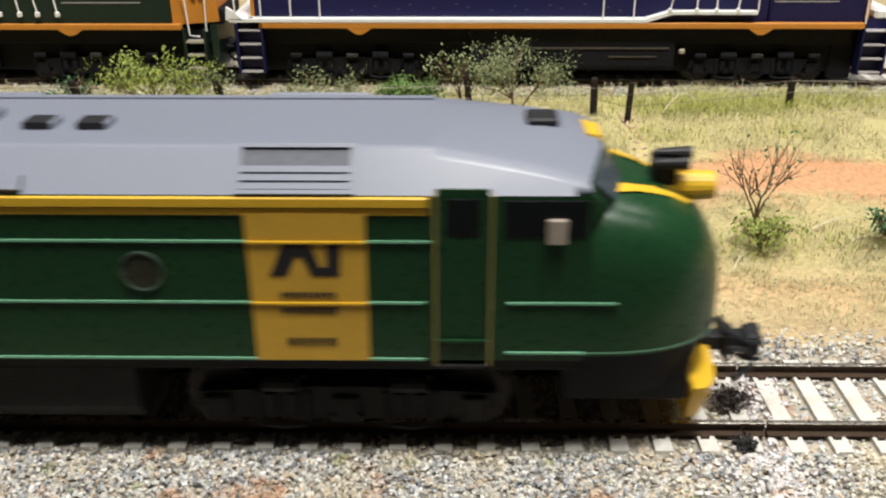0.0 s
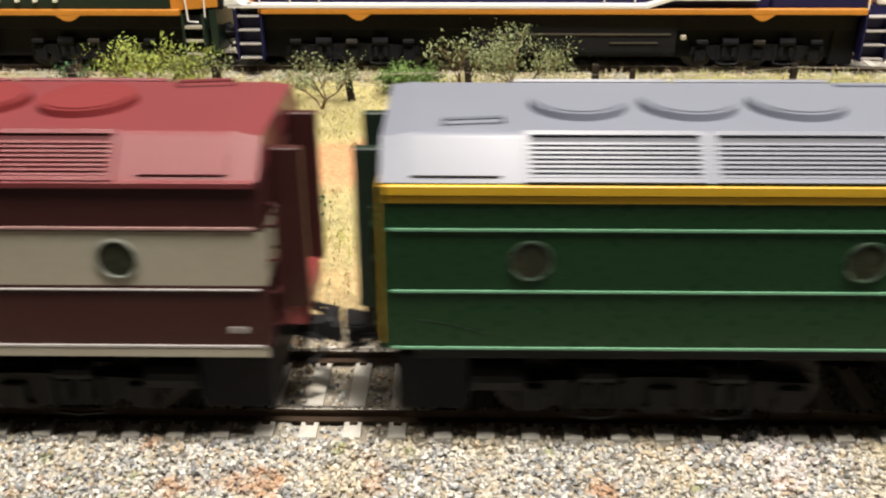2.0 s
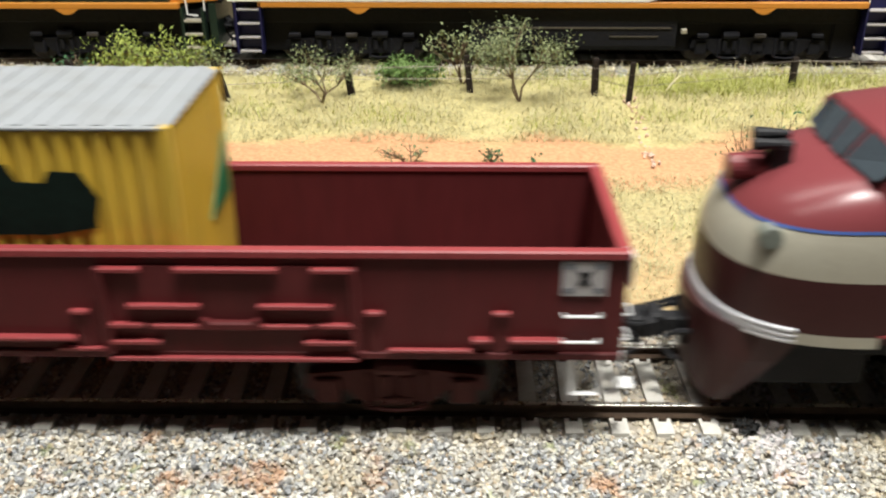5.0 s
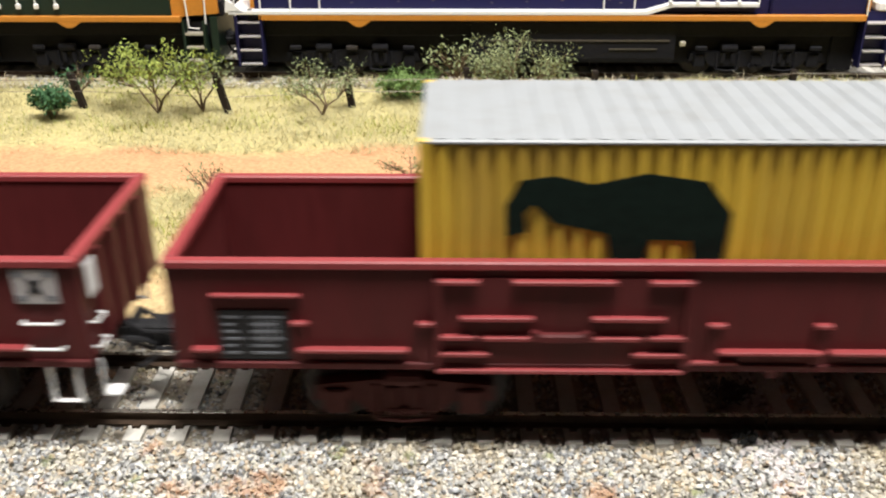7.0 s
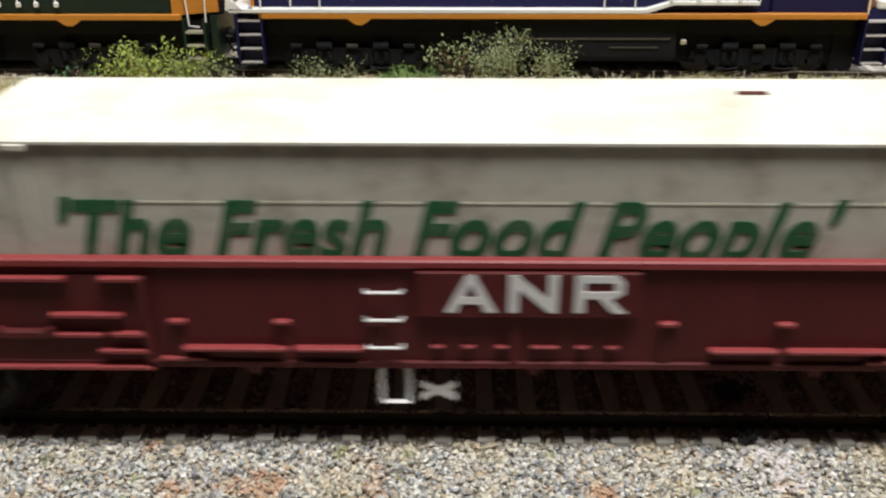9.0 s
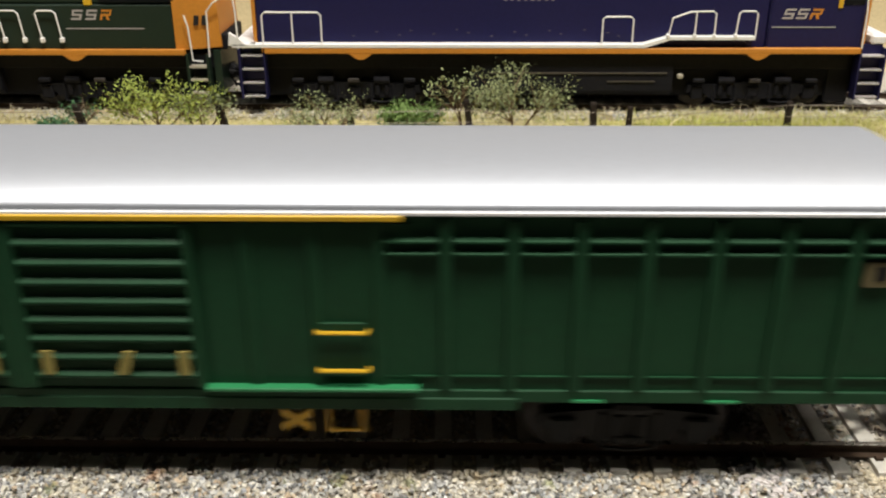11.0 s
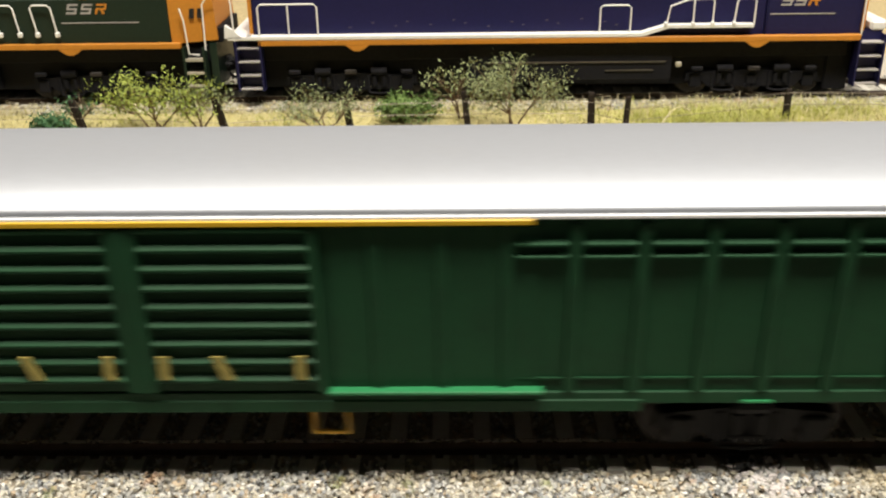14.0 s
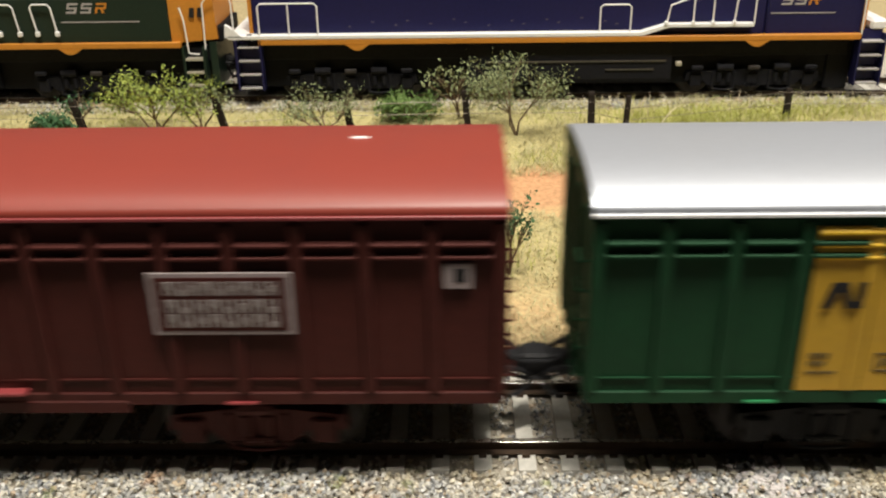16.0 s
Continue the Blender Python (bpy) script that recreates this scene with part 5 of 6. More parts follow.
def corrugated_container():
    root = empty("shipping_container", "weathered yellow corrugated container with pale tin roof in an open wagon", "container")
    L, y, z1 = 77.4, 14, 32.0
    core = box(-L + 0.5, L - 0.5, -y + 0.8, y - 0.8, 0, z1 - 0.6)
    part("core", core, M_corr, root)
    for s in (-1, 1):
        n = int(2 * L / 2.6)
        pts = []
        for i in range(n):
            x = -L + 1 + i * 2.6
            pts += [(x, 0), (x + 0.9, 0), (x + 1.3, 0.6), (x + 2.2, 0.6)]
        bm = bmesh.new()
        for (xa, da), (xb, db) in zip(pts, pts[1:]):
            ya, yb = s * (y - 0.7 + da), s * (y - 0.7 + db)
            bm.faces.new([bm.verts.new(p) for p in ((xa, ya, 0.5), (xb, yb, 0.5), (xb, yb, z1 - 0.8), (xa, ya, z1 - 0.8))])
        bmesh.ops.remove_doubles(bm, verts=bm.verts, dist=0.001)
        part("corrugated_side", bm, M_corr, root, "yellow corrugated side sheet")
        for i in range(10):
            ya = -y + 1.2 + i * 2.6
            part("end_rib", box(*sorted((s * (L - 0.5), s * (L + 0.1))), ya, ya + 1.5, 0.5, z1 - 0.8, 0.1), M_corr, root)
        if s > 0:
            part("end_flash", prism([(1.0, 12.0), (y - 0.2, 12.0), (y - 0.2, 23.0)], L + 0.1, L + 0.3), M_leafpanel, root, "green painted end corner")
        ys = s * (y + 0.0)
        # plain dark animal-like and block devices
        for x, w, h in ((27, 12, 9.5), (42, 15, 10.2), (58.5, 17, 10.6)):
            part("painted_shape", flat([(x - w * 0.5, 16.8), (x - w * 0.5, 16.8 + h * 0.9), (x - w * 0.16, 16.8 + h * 0.95), (x - w * 0.1, 16.8 + h * 0.72), (x + w * 0.1, 16.8 + h * 0.7), (x + w * 0.16, 16.8 + h * 0.86), (x + w * 0.4, 16.8 + h * 0.84), (x + w * 0.52, 16.8 + h * 0.5), (x + w * 0.46, 16.8 + h * 0.1), (x + w * 0.1, 16.8)], 0.12, ys, s), M_darkpic, root, "dark painted block shape")
        part("painted_shape", flat([(-66, 18.6), (-66.3, 23), (-64.5, 26.5), (-60, 27.2), (-55, 26.0), (-48, 27.6), (-40, 26.4), (-36.5, 22), (-37, 15), (-41, 15), (-41.5, 18), (-47, 18.2), (-47.6, 15), (-52, 15), (-52.8, 19), (-57, 20.0), (-60, 20.6), (-62.6, 23.2), (-63.8, 21.8), (-63.4, 19.2)], 0.12, ys, s), M_darkpic, root, "dark painted blocky shape")
    for sx in (-1, 1):
        for sy in (-1, 1):
            part("corner_post", box(*sorted((sx * (L - 1.2), sx * (L + 0.3))), *sorted((sy * (y - 1.2), sy * (y + 0.1))), 0, z1, 0.15), M_corr, root)
    part("roof", box(-L - 0.2, L + 0.2, -y - 0.1, y + 0.1, z1 - 0.6, z1, 0.2), M_tin, root, "pale ribbed tin roof")
    for i in range(44):
        x = -L + 1.8 + i * 3.49
        part("roof_rib", box(x, x + 1.7, -y + 0.4, y - 0.4, z1, z1 + 0.22, 0.08), M_tin, root)
    return root


M_leafpanel = mat("mid_green_paint", (0.02, 0.16, 0.06), 0.5)


def refrigerated_container():
    root = empty("refrigerated_container", "grubby white refrigerated container with green slogan in an open wagon", "container")
    L, y, z1 = 77.1, 14, 32.3
    part("body", box(-L, L - 14, -y, y, 0, z1 - 1.1, 0.1), M_reeferside, root, "white panel sides, dulled for shade, with dirty stains")
    part("end_body", box(L - 14, L, -y + 1.5, y, 0, z1 - 8.5), M_reeferside, root)
    part("end_panel", box(L - 14, L, -y, -y + 1.5, 0, z1 - 1.1), M_reeferside, root)
    # the roof cap rounds down towards the far corner of the cooling end
    secs = []
    for x, drop in ((-L - 0.15, 0), (L - 15, 0), (L - 12, 0.4), (L - 9, 1.1), (L - 6, 2.2), (L - 3.5, 3.4), (L - 1.5, 4.6), (L + 0.15, 6.0)):
        prof = [(-y - 0.55, z1 - 1.1), (-y - 0.55, z1 - 0.7), (-y + 0.4, z1 - 0.15), (-8, z1 + 0.1), (0, z1 + 0.2), (5, z1 + 0.1), (10, z1), (y - 0.6, z1 - 0.15), (y + 0.55, z1 - 0.7), (y + 0.55, z1 - 1.1)]
        secs.append([(x, py, pz - drop * max(0, (py + 9) / 23) ** 1.3) for py, pz in prof])
    part("roof", loft(secs), M_reefer, root, "smooth white roof cap")
    fill = []
    for s in secs[2:]:
        fill.append([(s[0][0] - 0.4, -12.4, z1 - 8.8)] + [(p[0] - 0.4, max(-12.4, min(13.8, p[1])), p[2] - 0.7) for p in s[2:8]] + [(s[0][0] - 0.4, 13.8, z1 - 8.8)])
    part("end_fairing", loft(fill), M_reeferside, root, "rounded end fairing")
    for s in (-1, 1):
        ys = s * y
        part("seam", box(-62, 62, *sorted((ys, ys + s * 0.07)), z1 - 9.4, z1 - 9.1), M_reeferside, root)
        for x in (-68.1, 65.6):
            post = part("strap_post", box(x - 1.3, x + 1.3, *sorted((ys, ys + s * 0.35)), 0, z1 - 1.3, 0.15), M_reeferside, root)
            part("strap_cap", box(x - 1.6, x + 1.6, *sorted((ys, ys + s * 0.8)), z1 - 2.0, z1 - 1.0, 0.2), M_reefer, post)
        for sx in (-1, 1):
            part("corner_post", box(*sorted((sx * (L - 1.4), sx * (L + 0.25))), *sorted((ys - s * 1.2, ys + s * 0.25)), 0, z1 - 1.1, 0.2), M_reeferside, root)
    # cooling unit at the front end
    part("cooling_unit", box(L, L + 1.6, -9, 9, 8, z1 - 3, 0.5), M_reefer, root, "white cooling unit with bent pipe")
    part("pipe", rod([(L + 1.8, -8, 20), (L + 2.2, -2, 21), (L + 2.2, 4, 25), (L + 1.8, 8, 26)], 0.4), M_reeferside, root)
    part("roof_clip", box(29.2, 33.7, 4.0, 5.0, z1 + 0.05, z1 + 0.5, 0.15), M_brownbogie, root, "small rusty roof clip")
    part("walkway", box(L - 10, L - 0.5, 10.5, 14.2, z1 - 1.9, z1 - 1.0, 0.2), M_reefer, root)
    part("walkway_stay", box(L - 9, L - 2, 13.2, 13.8, z1 - 8, z1 - 1.8), M_reeferside, root)
    txt = words("'The Fresh Food People'", 11.8, M_script, root, -66.0, -y - 0.05, 15.0, turn=0, shear=0.30, spacing=1.04, stroke=0.36)
    me = txt.data
    wide = max(v.co.x for v in me.vertices) - min(v.co.x for v in me.vertices)
    me.transform(Matrix.Scale(104.5 * K / wide, 4, (1, 0, 0)))
    tagged(txt, label="green hand-painted slogan")
    return root


def louvre_van(kind):
    green = kind == "green"
    root = empty("louvre_van", "dark green louvred van with silver roof and yellow panel" if green else "brown-red louvred van with red roof and white name board", "wagon", "model train")
    L = 123.3
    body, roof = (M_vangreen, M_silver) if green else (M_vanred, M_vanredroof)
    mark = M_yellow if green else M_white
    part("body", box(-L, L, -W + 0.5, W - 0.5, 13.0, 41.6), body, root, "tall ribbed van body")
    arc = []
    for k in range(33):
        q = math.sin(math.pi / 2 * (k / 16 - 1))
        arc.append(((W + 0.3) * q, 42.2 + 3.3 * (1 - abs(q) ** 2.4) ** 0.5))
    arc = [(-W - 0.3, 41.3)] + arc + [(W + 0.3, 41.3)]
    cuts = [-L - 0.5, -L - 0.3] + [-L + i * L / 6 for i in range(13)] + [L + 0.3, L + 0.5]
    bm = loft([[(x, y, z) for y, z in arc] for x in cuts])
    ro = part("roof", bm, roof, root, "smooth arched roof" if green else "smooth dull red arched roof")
    for p in ro.data.polygons:
        p.use_smooth = abs(p.normal.x) < 0.5 and p.normal.z > 0.1
    inner = [(y * 0.985, z - 0.35) for y, z in arc]
    for s in (-1, 1):
        part("end_sheet", prism(inner, *sorted((s * (L + 0.5), s * (L + 0.56)))), body, root)
        part("end_wall", prism([(-W + 0.6, 13), (W - 0.6, 13)] + [(y * 0.95, z - 0.6) for y, z in arc[-2:0:-1]], *sorted((s * L, s * (L + 0.4)))), body, root)
        for yy in (-10, -5, 0, 5, 10):
            part("end_rib", box(*sorted((s * (L + 0.4), s * (L + 0.9))), yy - 0.6, yy + 0.6, 13.4, 42.6 - abs(yy) * 0.22, 0.15), body, root)
        for i in range(5):
            part("end_rung", rod([(s * (L + 0.3), -14.5, 16 + 4.5 * i), (s * (L + 1.5), -14.5, 16 + 4.5 * i), (s * (L + 1.5), -10.6, 16 + 4.5 * i), (s * (L + 0.3), -10.6, 16 + 4.5 * i)], 0.2), body, root)
    for s in (-1, 1):
        f = -s  # the marks stand at the same hand on both sides
        out = lambda a, b: sorted((s * (W + a), s * (W + b)))
        part("gutter", box(-L - 0.5, L + 0.5, *out(-0.4, 0.65), 41.4, 41.95, 0.1), M_white if green else M_oxrim, root, "gutter strip under the roof edge")
        if green:
            part("door_track", box(-54, 54, *out(-0.3, 0.95), 40.7, 41.5, 0.12), M_yellow, root, "yellow door track")
        part("sill", box(-L, L, *out(-0.8, -0.1), 12.6, 14.6, 0.15), body, root)
        part("centre_sill", box(-70, 70, *out(-0.8, 0.1), 11.3, 13.4, 0.2), body, root)
        # ribs and louvre ridges
        rib = None
        xs = [-L + 0.6 + i * 9.0 for i in range(8)] + [-L + 0.6 + 72, L - 0.6] + [L - 0.6 - i * 9.0 for i in range(1, 9)] + [-33, -42, 33, 42]
        for x in xs:
            if rib is None:
                ob = part("rib", box(-0.8, 0.8, *out(-0.5, 0.1), 14.5, 40.6, 0.2), body, root, "", (x, 0, 0))
                rib = ob.data
            else:
                piece("rib", rib, root, (x, 0, 0))
        for i in range(8):
            for sg in (-1, 1):
                xa = sg * (L - 1.6 - i * 9.0)
                xb = sg * (L - 8.6 - i * 9.0)
                for z in (37.8, 36.0):
                    prof = [(s * (W - 0.5), z + 0.35), (s * (W + 0.45), z - 0.05), (s * (W + 0.45), z - 0.35), (s * (W - 0.5), z - 0.3)]
                    part("louvre", prism(prof, *sorted((xa, xb))), body, root)
                part("lower_bead", box(*sorted((xa, xb)), *out(-0.5, -0.2), 16.6, 16.9), body, root)
        # sliding louvred doors
        for a, b in ((-26, -1.2), (0.7, 25.6)):
            d = part("door", box(a, b, *out(-0.5, -0.1), 15.0, 40.2), body, root, "sliding door of broad louvres")
            for x in (a, b - 1.2):
                part("door_stile", box(x, x + 1.2, *out(-0.1, 0.55), 15.0, 40.2, 0.1), body, d)
            for i in range(9):
                z = 40.6 - i * 2.88
                prof = [(s * (W - 0.1), z + 0.35), (s * (W + 0.75), z - 0.35), (s * (W + 0.75), z - 0.62), (s * (W - 0.1), z - 1.3)]
                part("slat", prism(prof, a + 1.2, b - 1.2), body, d)
            for x, lean in ((a + 2.6, 0), (a + 11, 0.9), (a + 21.6, 0)):
                part("lock_bar", flat([(x - 0.7 - lean, 21.3), (x + 0.7 - lean, 21.3), (x + 0.7 + lean * 0.4, 18.0), (x + 0.95 + lean * 0.4, 17.6), (x - 0.75 + lean * 0.4, 17.6)], 0.35, s * (W + 0.8), s), M_lock if green else M_oxrim, d, "dull yellow locking bar" if green else "")
        part("door_post", box(-1.2, 0.7, *out(-0.4, 0.7), 15.0, 40.2, 0.15), body, root)
        for a, b in ((-56, -26), (26, 56)):
            part("running_rail", box(a, b, *out(-0.4, 1.2), 14.9, 15.5, 0.12), M_railgreen if green else M_oxrim, root, "bright lower door rail")
            part("door_recess", box(a + 1, b - 1, *out(-0.5, -0.25), 15.5, 40.0), body, root)
        # marks
        if green:
            for a, b in [sorted((f * p, f * q)) for p, q in ((-94.2, -85.9), (-85.5, -77.2))]:
                p = part("yellow_panel", box(a, b, *out(-0.5, -0.05), 14.8, 39.8), M_panel, root, "yellow panel with black emblem and small print")
                for z in (37.4, 35.6, 39.2):
                    part("louvre", prism([(s * (W - 0.1), z + 0.5), (s * (W + 0.38), z - 0.05), (s * (W + 0.38), z - 0.35), (s * (W - 0.1), z - 0.3)], a, b), M_yellow, p)
            part("panel_rib", box(*sorted((f * -87.6, f * -85.7)), *out(-0.1, 0.2), 14.8, 39.8, 0.15), M_panel, root)
            ye = s * (W - 0.05)
            wave_emblem(f * -92.7, f * -87.0, 28.0, 31.9, s * (W + 0.2), s, root)
            letter_bars(4, *sorted((f * -93.0, f * -90.2)), 19.9, 20.9, ye, s, M_faded, root)
            letter_bars(4, *sorted((f * -93.0, f * -90.6)), 18.8, 19.6, ye, s, M_faded, root)
            letter_bars(8, *sorted((f * -93.2, f * -89.0)), 17.5, 18.0, ye, s, M_faded, root)
            for xa, xb, za, zb in ((-83.9, -81.0, 20.6, 20.9), (-83.9, -81.0, 17.9, 18.2), (-83.9, -83.55, 18.2, 20.6), (-81.35, -81.0, 18.2, 20.6), (-83.0, -81.9, 18.8, 20.0)):
                part("data_bar", box(*sorted((f * xa, f * xb)), *sorted((ye, ye + s * 0.1)), za, zb), M_faded, root)
        else:
            pb = part("name_board", box(*sorted((f * 75.5, f * 94.9)), *out(0.1, 0.35), 24.4, 33.9, 0.1), M_board, root, "grey-edged board with rows of letter bars")
            part("board_field", box(*sorted((f * 76.3, f * 94.1)), *out(0.3, 0.42), 25.1, 33.2), M_vanred, pb)
            for n, z in ((9, 30.6), (8, 27.9), (8, 25.7)):
                block_word(n, *sorted((f * 77.4, f * 93.2)), z, z + 2.0, s * (W + 0.42), s, M_name, root)
        part("placard", box(*sorted((f * 115.2, f * 119.0)), *out(-0.5, 0.12), 31.2, 34.9, 0.05), M_placard if green else M_board, root, "small faded placard")
        part("placard_mark", box(*sorted((f * 116.6, f * 118.2)), *out(0.12, 0.2), 32.2, 34.2), M_under, root)
        part("rung_plate", box(-48.6, -42.4, *out(-0.3, 0.15), 17.0, 25.4, 0.08), body, root)
        for z in (24.2, 18.2):
            part("rung", rod([(-49, s * (W - 0.4), z), (-49, s * (W + 0.8), z), (-42, s * (W + 0.8), z), (-42, s * (W - 0.4), z)], 0.3), mark, root, "yellow grab rung" if green else "white grab rung")
        for xa in (-47.6, 23.2):
            part("stirrup_step", rod([(xa, s * (W - 1.4), 12.5), (xa, s * (W - 1.4), 7.0), (xa + 4.9, s * (W - 1.4), 7.0), (xa + 4.9, s * (W - 1.4), 12.5)], 0.48), M_panel if green else M_white, root, "yellow stirrup step" if green else "")
        for a in (-1, 1):
            part("cross_mark", flat([(-38 - 2.1, 8.5 + a * 1.35 + 0.72), (-38 - 2.1, 8.5 + a * 1.35 - 0.72), (-38 + 2.1, 8.5 - a * 1.35 - 0.72), (-38 + 2.1, 8.5 - a * 1.35 + 0.72)], 0.3 + 0.04 * a, s * 15, s), M_yellow if green else M_white, root, "cross-shaped handbrake wheel")
        for x in (-101, 84, -82):
            part("label_clip", box(x, x + 4.4, *out(-0.1, 0.35), 12.9, 13.2), M_railgreen if green else M_oxrim, root)
    if not green:
        part("roof_clip", box(L - 21.8, L - 19.3, 3.8, 4.5, 45.0, 45.6, 0.1), M_white, root, "small white clip on the roof")
    part("underframe", box(-L + 4, L - 4, -12, 12, 9.8, 13.0, 0.3), M_under, root, "black underframe")
    part("brake_cylinder", drum((-8, -7, 8.6), 2.2, 10, "x", 12), M_under, root)
    for x in (-87, 87):
        bogie(root, x, (-10, 10), 5.2, M_under if green else M_brownbogie, 1, "two-axle bogie")
    coupler(root, -L, -1)
    coupler(root, L, 1)
    return root


# ---- the standing locomotives on the far track ----
def hoop(parent, pts, y, material=None):
    part("handrail", rod([(x, y, z) for x, z in pts], 0.29), material or M_white, parent, "white handrail hoop")


def slanted_emblem(parent, x, z, y, s, material, last):
    """Slanted strokes stacked one over the other and tied at the sides; the last of a row stands on two legs."""
    bar = lambda *q: part("emblem", flat([(x + a, z + b) for a, b in q], 0.15, y, s), material, parent, "slanted emblem stroke")
    for i in (1, 2) if last else (0, 1, 2):
        bar((i * 0.45, i * 1.35), (i * 0.45 + 3.4, i * 1.35), (i * 0.45 + 3.6, i * 1.35 + 0.6), (i * 0.45 + 0.2, i * 1.35 + 0.6))
    if last:
        bar((0, 0), (0.75, 0), (1.2, 1.35), (0.45, 1.35))
        bar((2.4, 0), (3.3, 0), (2.9, 1.35), (2.1, 1.35))
        bar((3.4, 1.95), (4.05, 1.95), (4.3, 2.7), (3.65, 2.7))
        return
    bar((2.9, 0.6), (3.5, 0.6), (3.8, 1.4), (3.2, 1.4))
    bar((0.6, 1.9), (1.2, 1.9), (1.5, 2.8), (0.9, 2.8))


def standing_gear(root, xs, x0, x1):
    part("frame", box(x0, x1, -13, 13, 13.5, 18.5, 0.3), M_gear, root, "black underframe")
    # Dark block added to hide lit ground that shows between the bogies.
    part("gear_case", box(x0 + 2, x1 - 1, -10, 10, 3.6, 14, 0.3), M_gear, root, "dark block that closes the gap between the bogies")
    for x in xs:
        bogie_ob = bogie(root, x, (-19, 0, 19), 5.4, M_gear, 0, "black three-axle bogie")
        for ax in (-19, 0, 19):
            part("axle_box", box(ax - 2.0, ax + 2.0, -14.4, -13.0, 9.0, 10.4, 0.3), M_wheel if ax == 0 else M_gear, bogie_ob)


def navy_loco():
    root = empty("hood_locomotive", "navy blue hood-type model locomotive with white handrails and orange sill", "locomotive")
    x0, x1 = -104, 103
    for s in (-1, 1):
        ya, yb = sorted((s * 14.5, s * 17))
        part("sill", box(x0 + 8, x1, ya, yb, 19.4, 21.2, 0.15), M_orange, root, "orange side sill")
        part("walkway_edge", box(x0 + 4, 31, *sorted((s * 13.5, s * 17.1)), 21.3, 22.6, 0.15), M_white, root, "white walkway edge")
        for x in (-63, 69):
            part("sill_bracket", flat([(x - 4, 19.4), (x + 4, 19.4), (x + 2, 18.0), (x + 0.8, 17.4), (x - 0.8, 17.4), (x - 2, 18.0)], 1.0, s * 16, s), M_orange, root)
        part("ramp", flat([(31, 21.3), (39.6, 24.0), (67.3, 24.0), (67.3, 25.0), (39.1, 25.0), (31, 22.6)], 3.4, s * 13.6, s), M_white, root, "white raised walkway ramp")
        y = s * 16.6
        hoop(root, [(-95.3, 22.5), (-95.3, 31.9), (-94.3, 32.9), (-76.8, 32.9), (-75.8, 31.9), (-75.8, 22.5)], y)
        hoop(root, [(-85.4, 22.5), (-85.4, 32.9)], y)
        hoop(root, [(17, 21), (17, 30.7), (18, 31.5), (26, 31.5), (27, 30.7), (27, 21)], y)
        hoop(root, [(38.6, 24), (39.8, 31.1), (45.4, 33.1), (52.8, 33.3), (53.8, 32.5), (53.8, 25)], y)
        hoop(root, [(47.4, 25), (47.4, 33.3)], y)
        hoop(root, [(60.8, 25), (61.3, 32.5), (62.2, 33.3), (66.4, 33.3), (67.3, 32.5), (67.3, 25)], y)
        for x in (38.6, 47.4, 53.8, 60.8):
            part("rail_foot", box(x - 0.6, x + 0.6, *sorted((y - 0.7, y + 0.7)), 24.6, 26.0, 0.2), M_white, root)
        part("side_lining", box(73, 94, *sorted((s * 14.2, s * 14.4)), 27.6, 27.9), M_lettering, root)
        for i, (a, m) in enumerate(((76, M_lettering), (80.4, M_lettering), (84.8, M_orange))):
            slanted_emblem(root, a, 30.4, s * 14.2, s, m, i == 2)
        letter_bars(4, -16, 2, 36.2, 39.5, s * 13.2, s, M_lettering, root)
        dots = bmesh.new()
        for i in range(15):
            xd, zd = -66 + i * 6.3 + (i * 37 % 11) * 0.35, 24.4 + (i * 53 % 7) * 0.35
            box(xd, xd + 0.9, *sorted((s * 13.1, s * 13.3)), zd, zd + 0.35, bm=dots)
        tagged(part("door_latches", dots, M_steel, root), kind="stuff")
        for xx in (x0 + 4.5, 107.0):
            for i in range(4):
                part("step", box(xx - 3.6, xx + 3.6, *sorted((s * 13.5, s * 17)), 4.6 + i * 4.6, 5.0 + i * 4.6), M_lettering, root, "pale step tread")
            part("step_back", box(xx - 4, xx + 4, *sorted((s * 12.5, s * 13.5)), 4, 22), M_navy, root)
            part("step_side", box(xx - 4.4, xx - 3.8, *sorted((s * 13, s * 17)), 4, 21), M_navy, root)
            part("step_side", box(xx + 3.8, xx + 4.4, *sorted((s * 13, s * 17)), 4, 21), M_navy, root)
            hoop(root, [(xx - 4.2, 20), (xx - 4.4, 33), (xx - 5.2, 40)], y)
        part("tank_rib", box(-20, 40, *sorted((s * 14.6, s * 15)), 12.2, 12.7), M_steel, root)
        part("tank_rib", box(20, 36, *sorted((s * 14.6, s * 15)), 9.4, 9.8), M_steel, root)
    part("hood", box(-98, 72, -13.2, 13.2, 19.5, 47, 0.6), M_navy, root, "long navy engine hood")
    part("cab", box(72, 103.4, -14.2, 14.2, 19.5, 47, 0.6), M_navy, root, "navy cab side")
    part("cab_window", box(95.6, 102.6, -14.5, 14.5, 34.8, 42, 0.4), M_glass, root)
    part("window_trim", box(93.8, 95.2, -14.6, 14.6, 34, 42.4), M_yellow, root)
    part("end_panel", box(-99.2, -98, -13, 13, 20, 46), M_orange, root, "orange hood end")
    part("cab_post", box(103.4, 104.6, -14, 14, 22, 42), M_orange, root, "orange cab corner post")
    part("nose_front", box(103.2, 111, -12, 12, 5, 21.6, 0.3), M_navy, root)
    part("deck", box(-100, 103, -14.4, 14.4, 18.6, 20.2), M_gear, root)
    part("end_deck", box(-106, -98, -16.8, 16.8, 21.2, 22.6, 0.2), M_white, root)
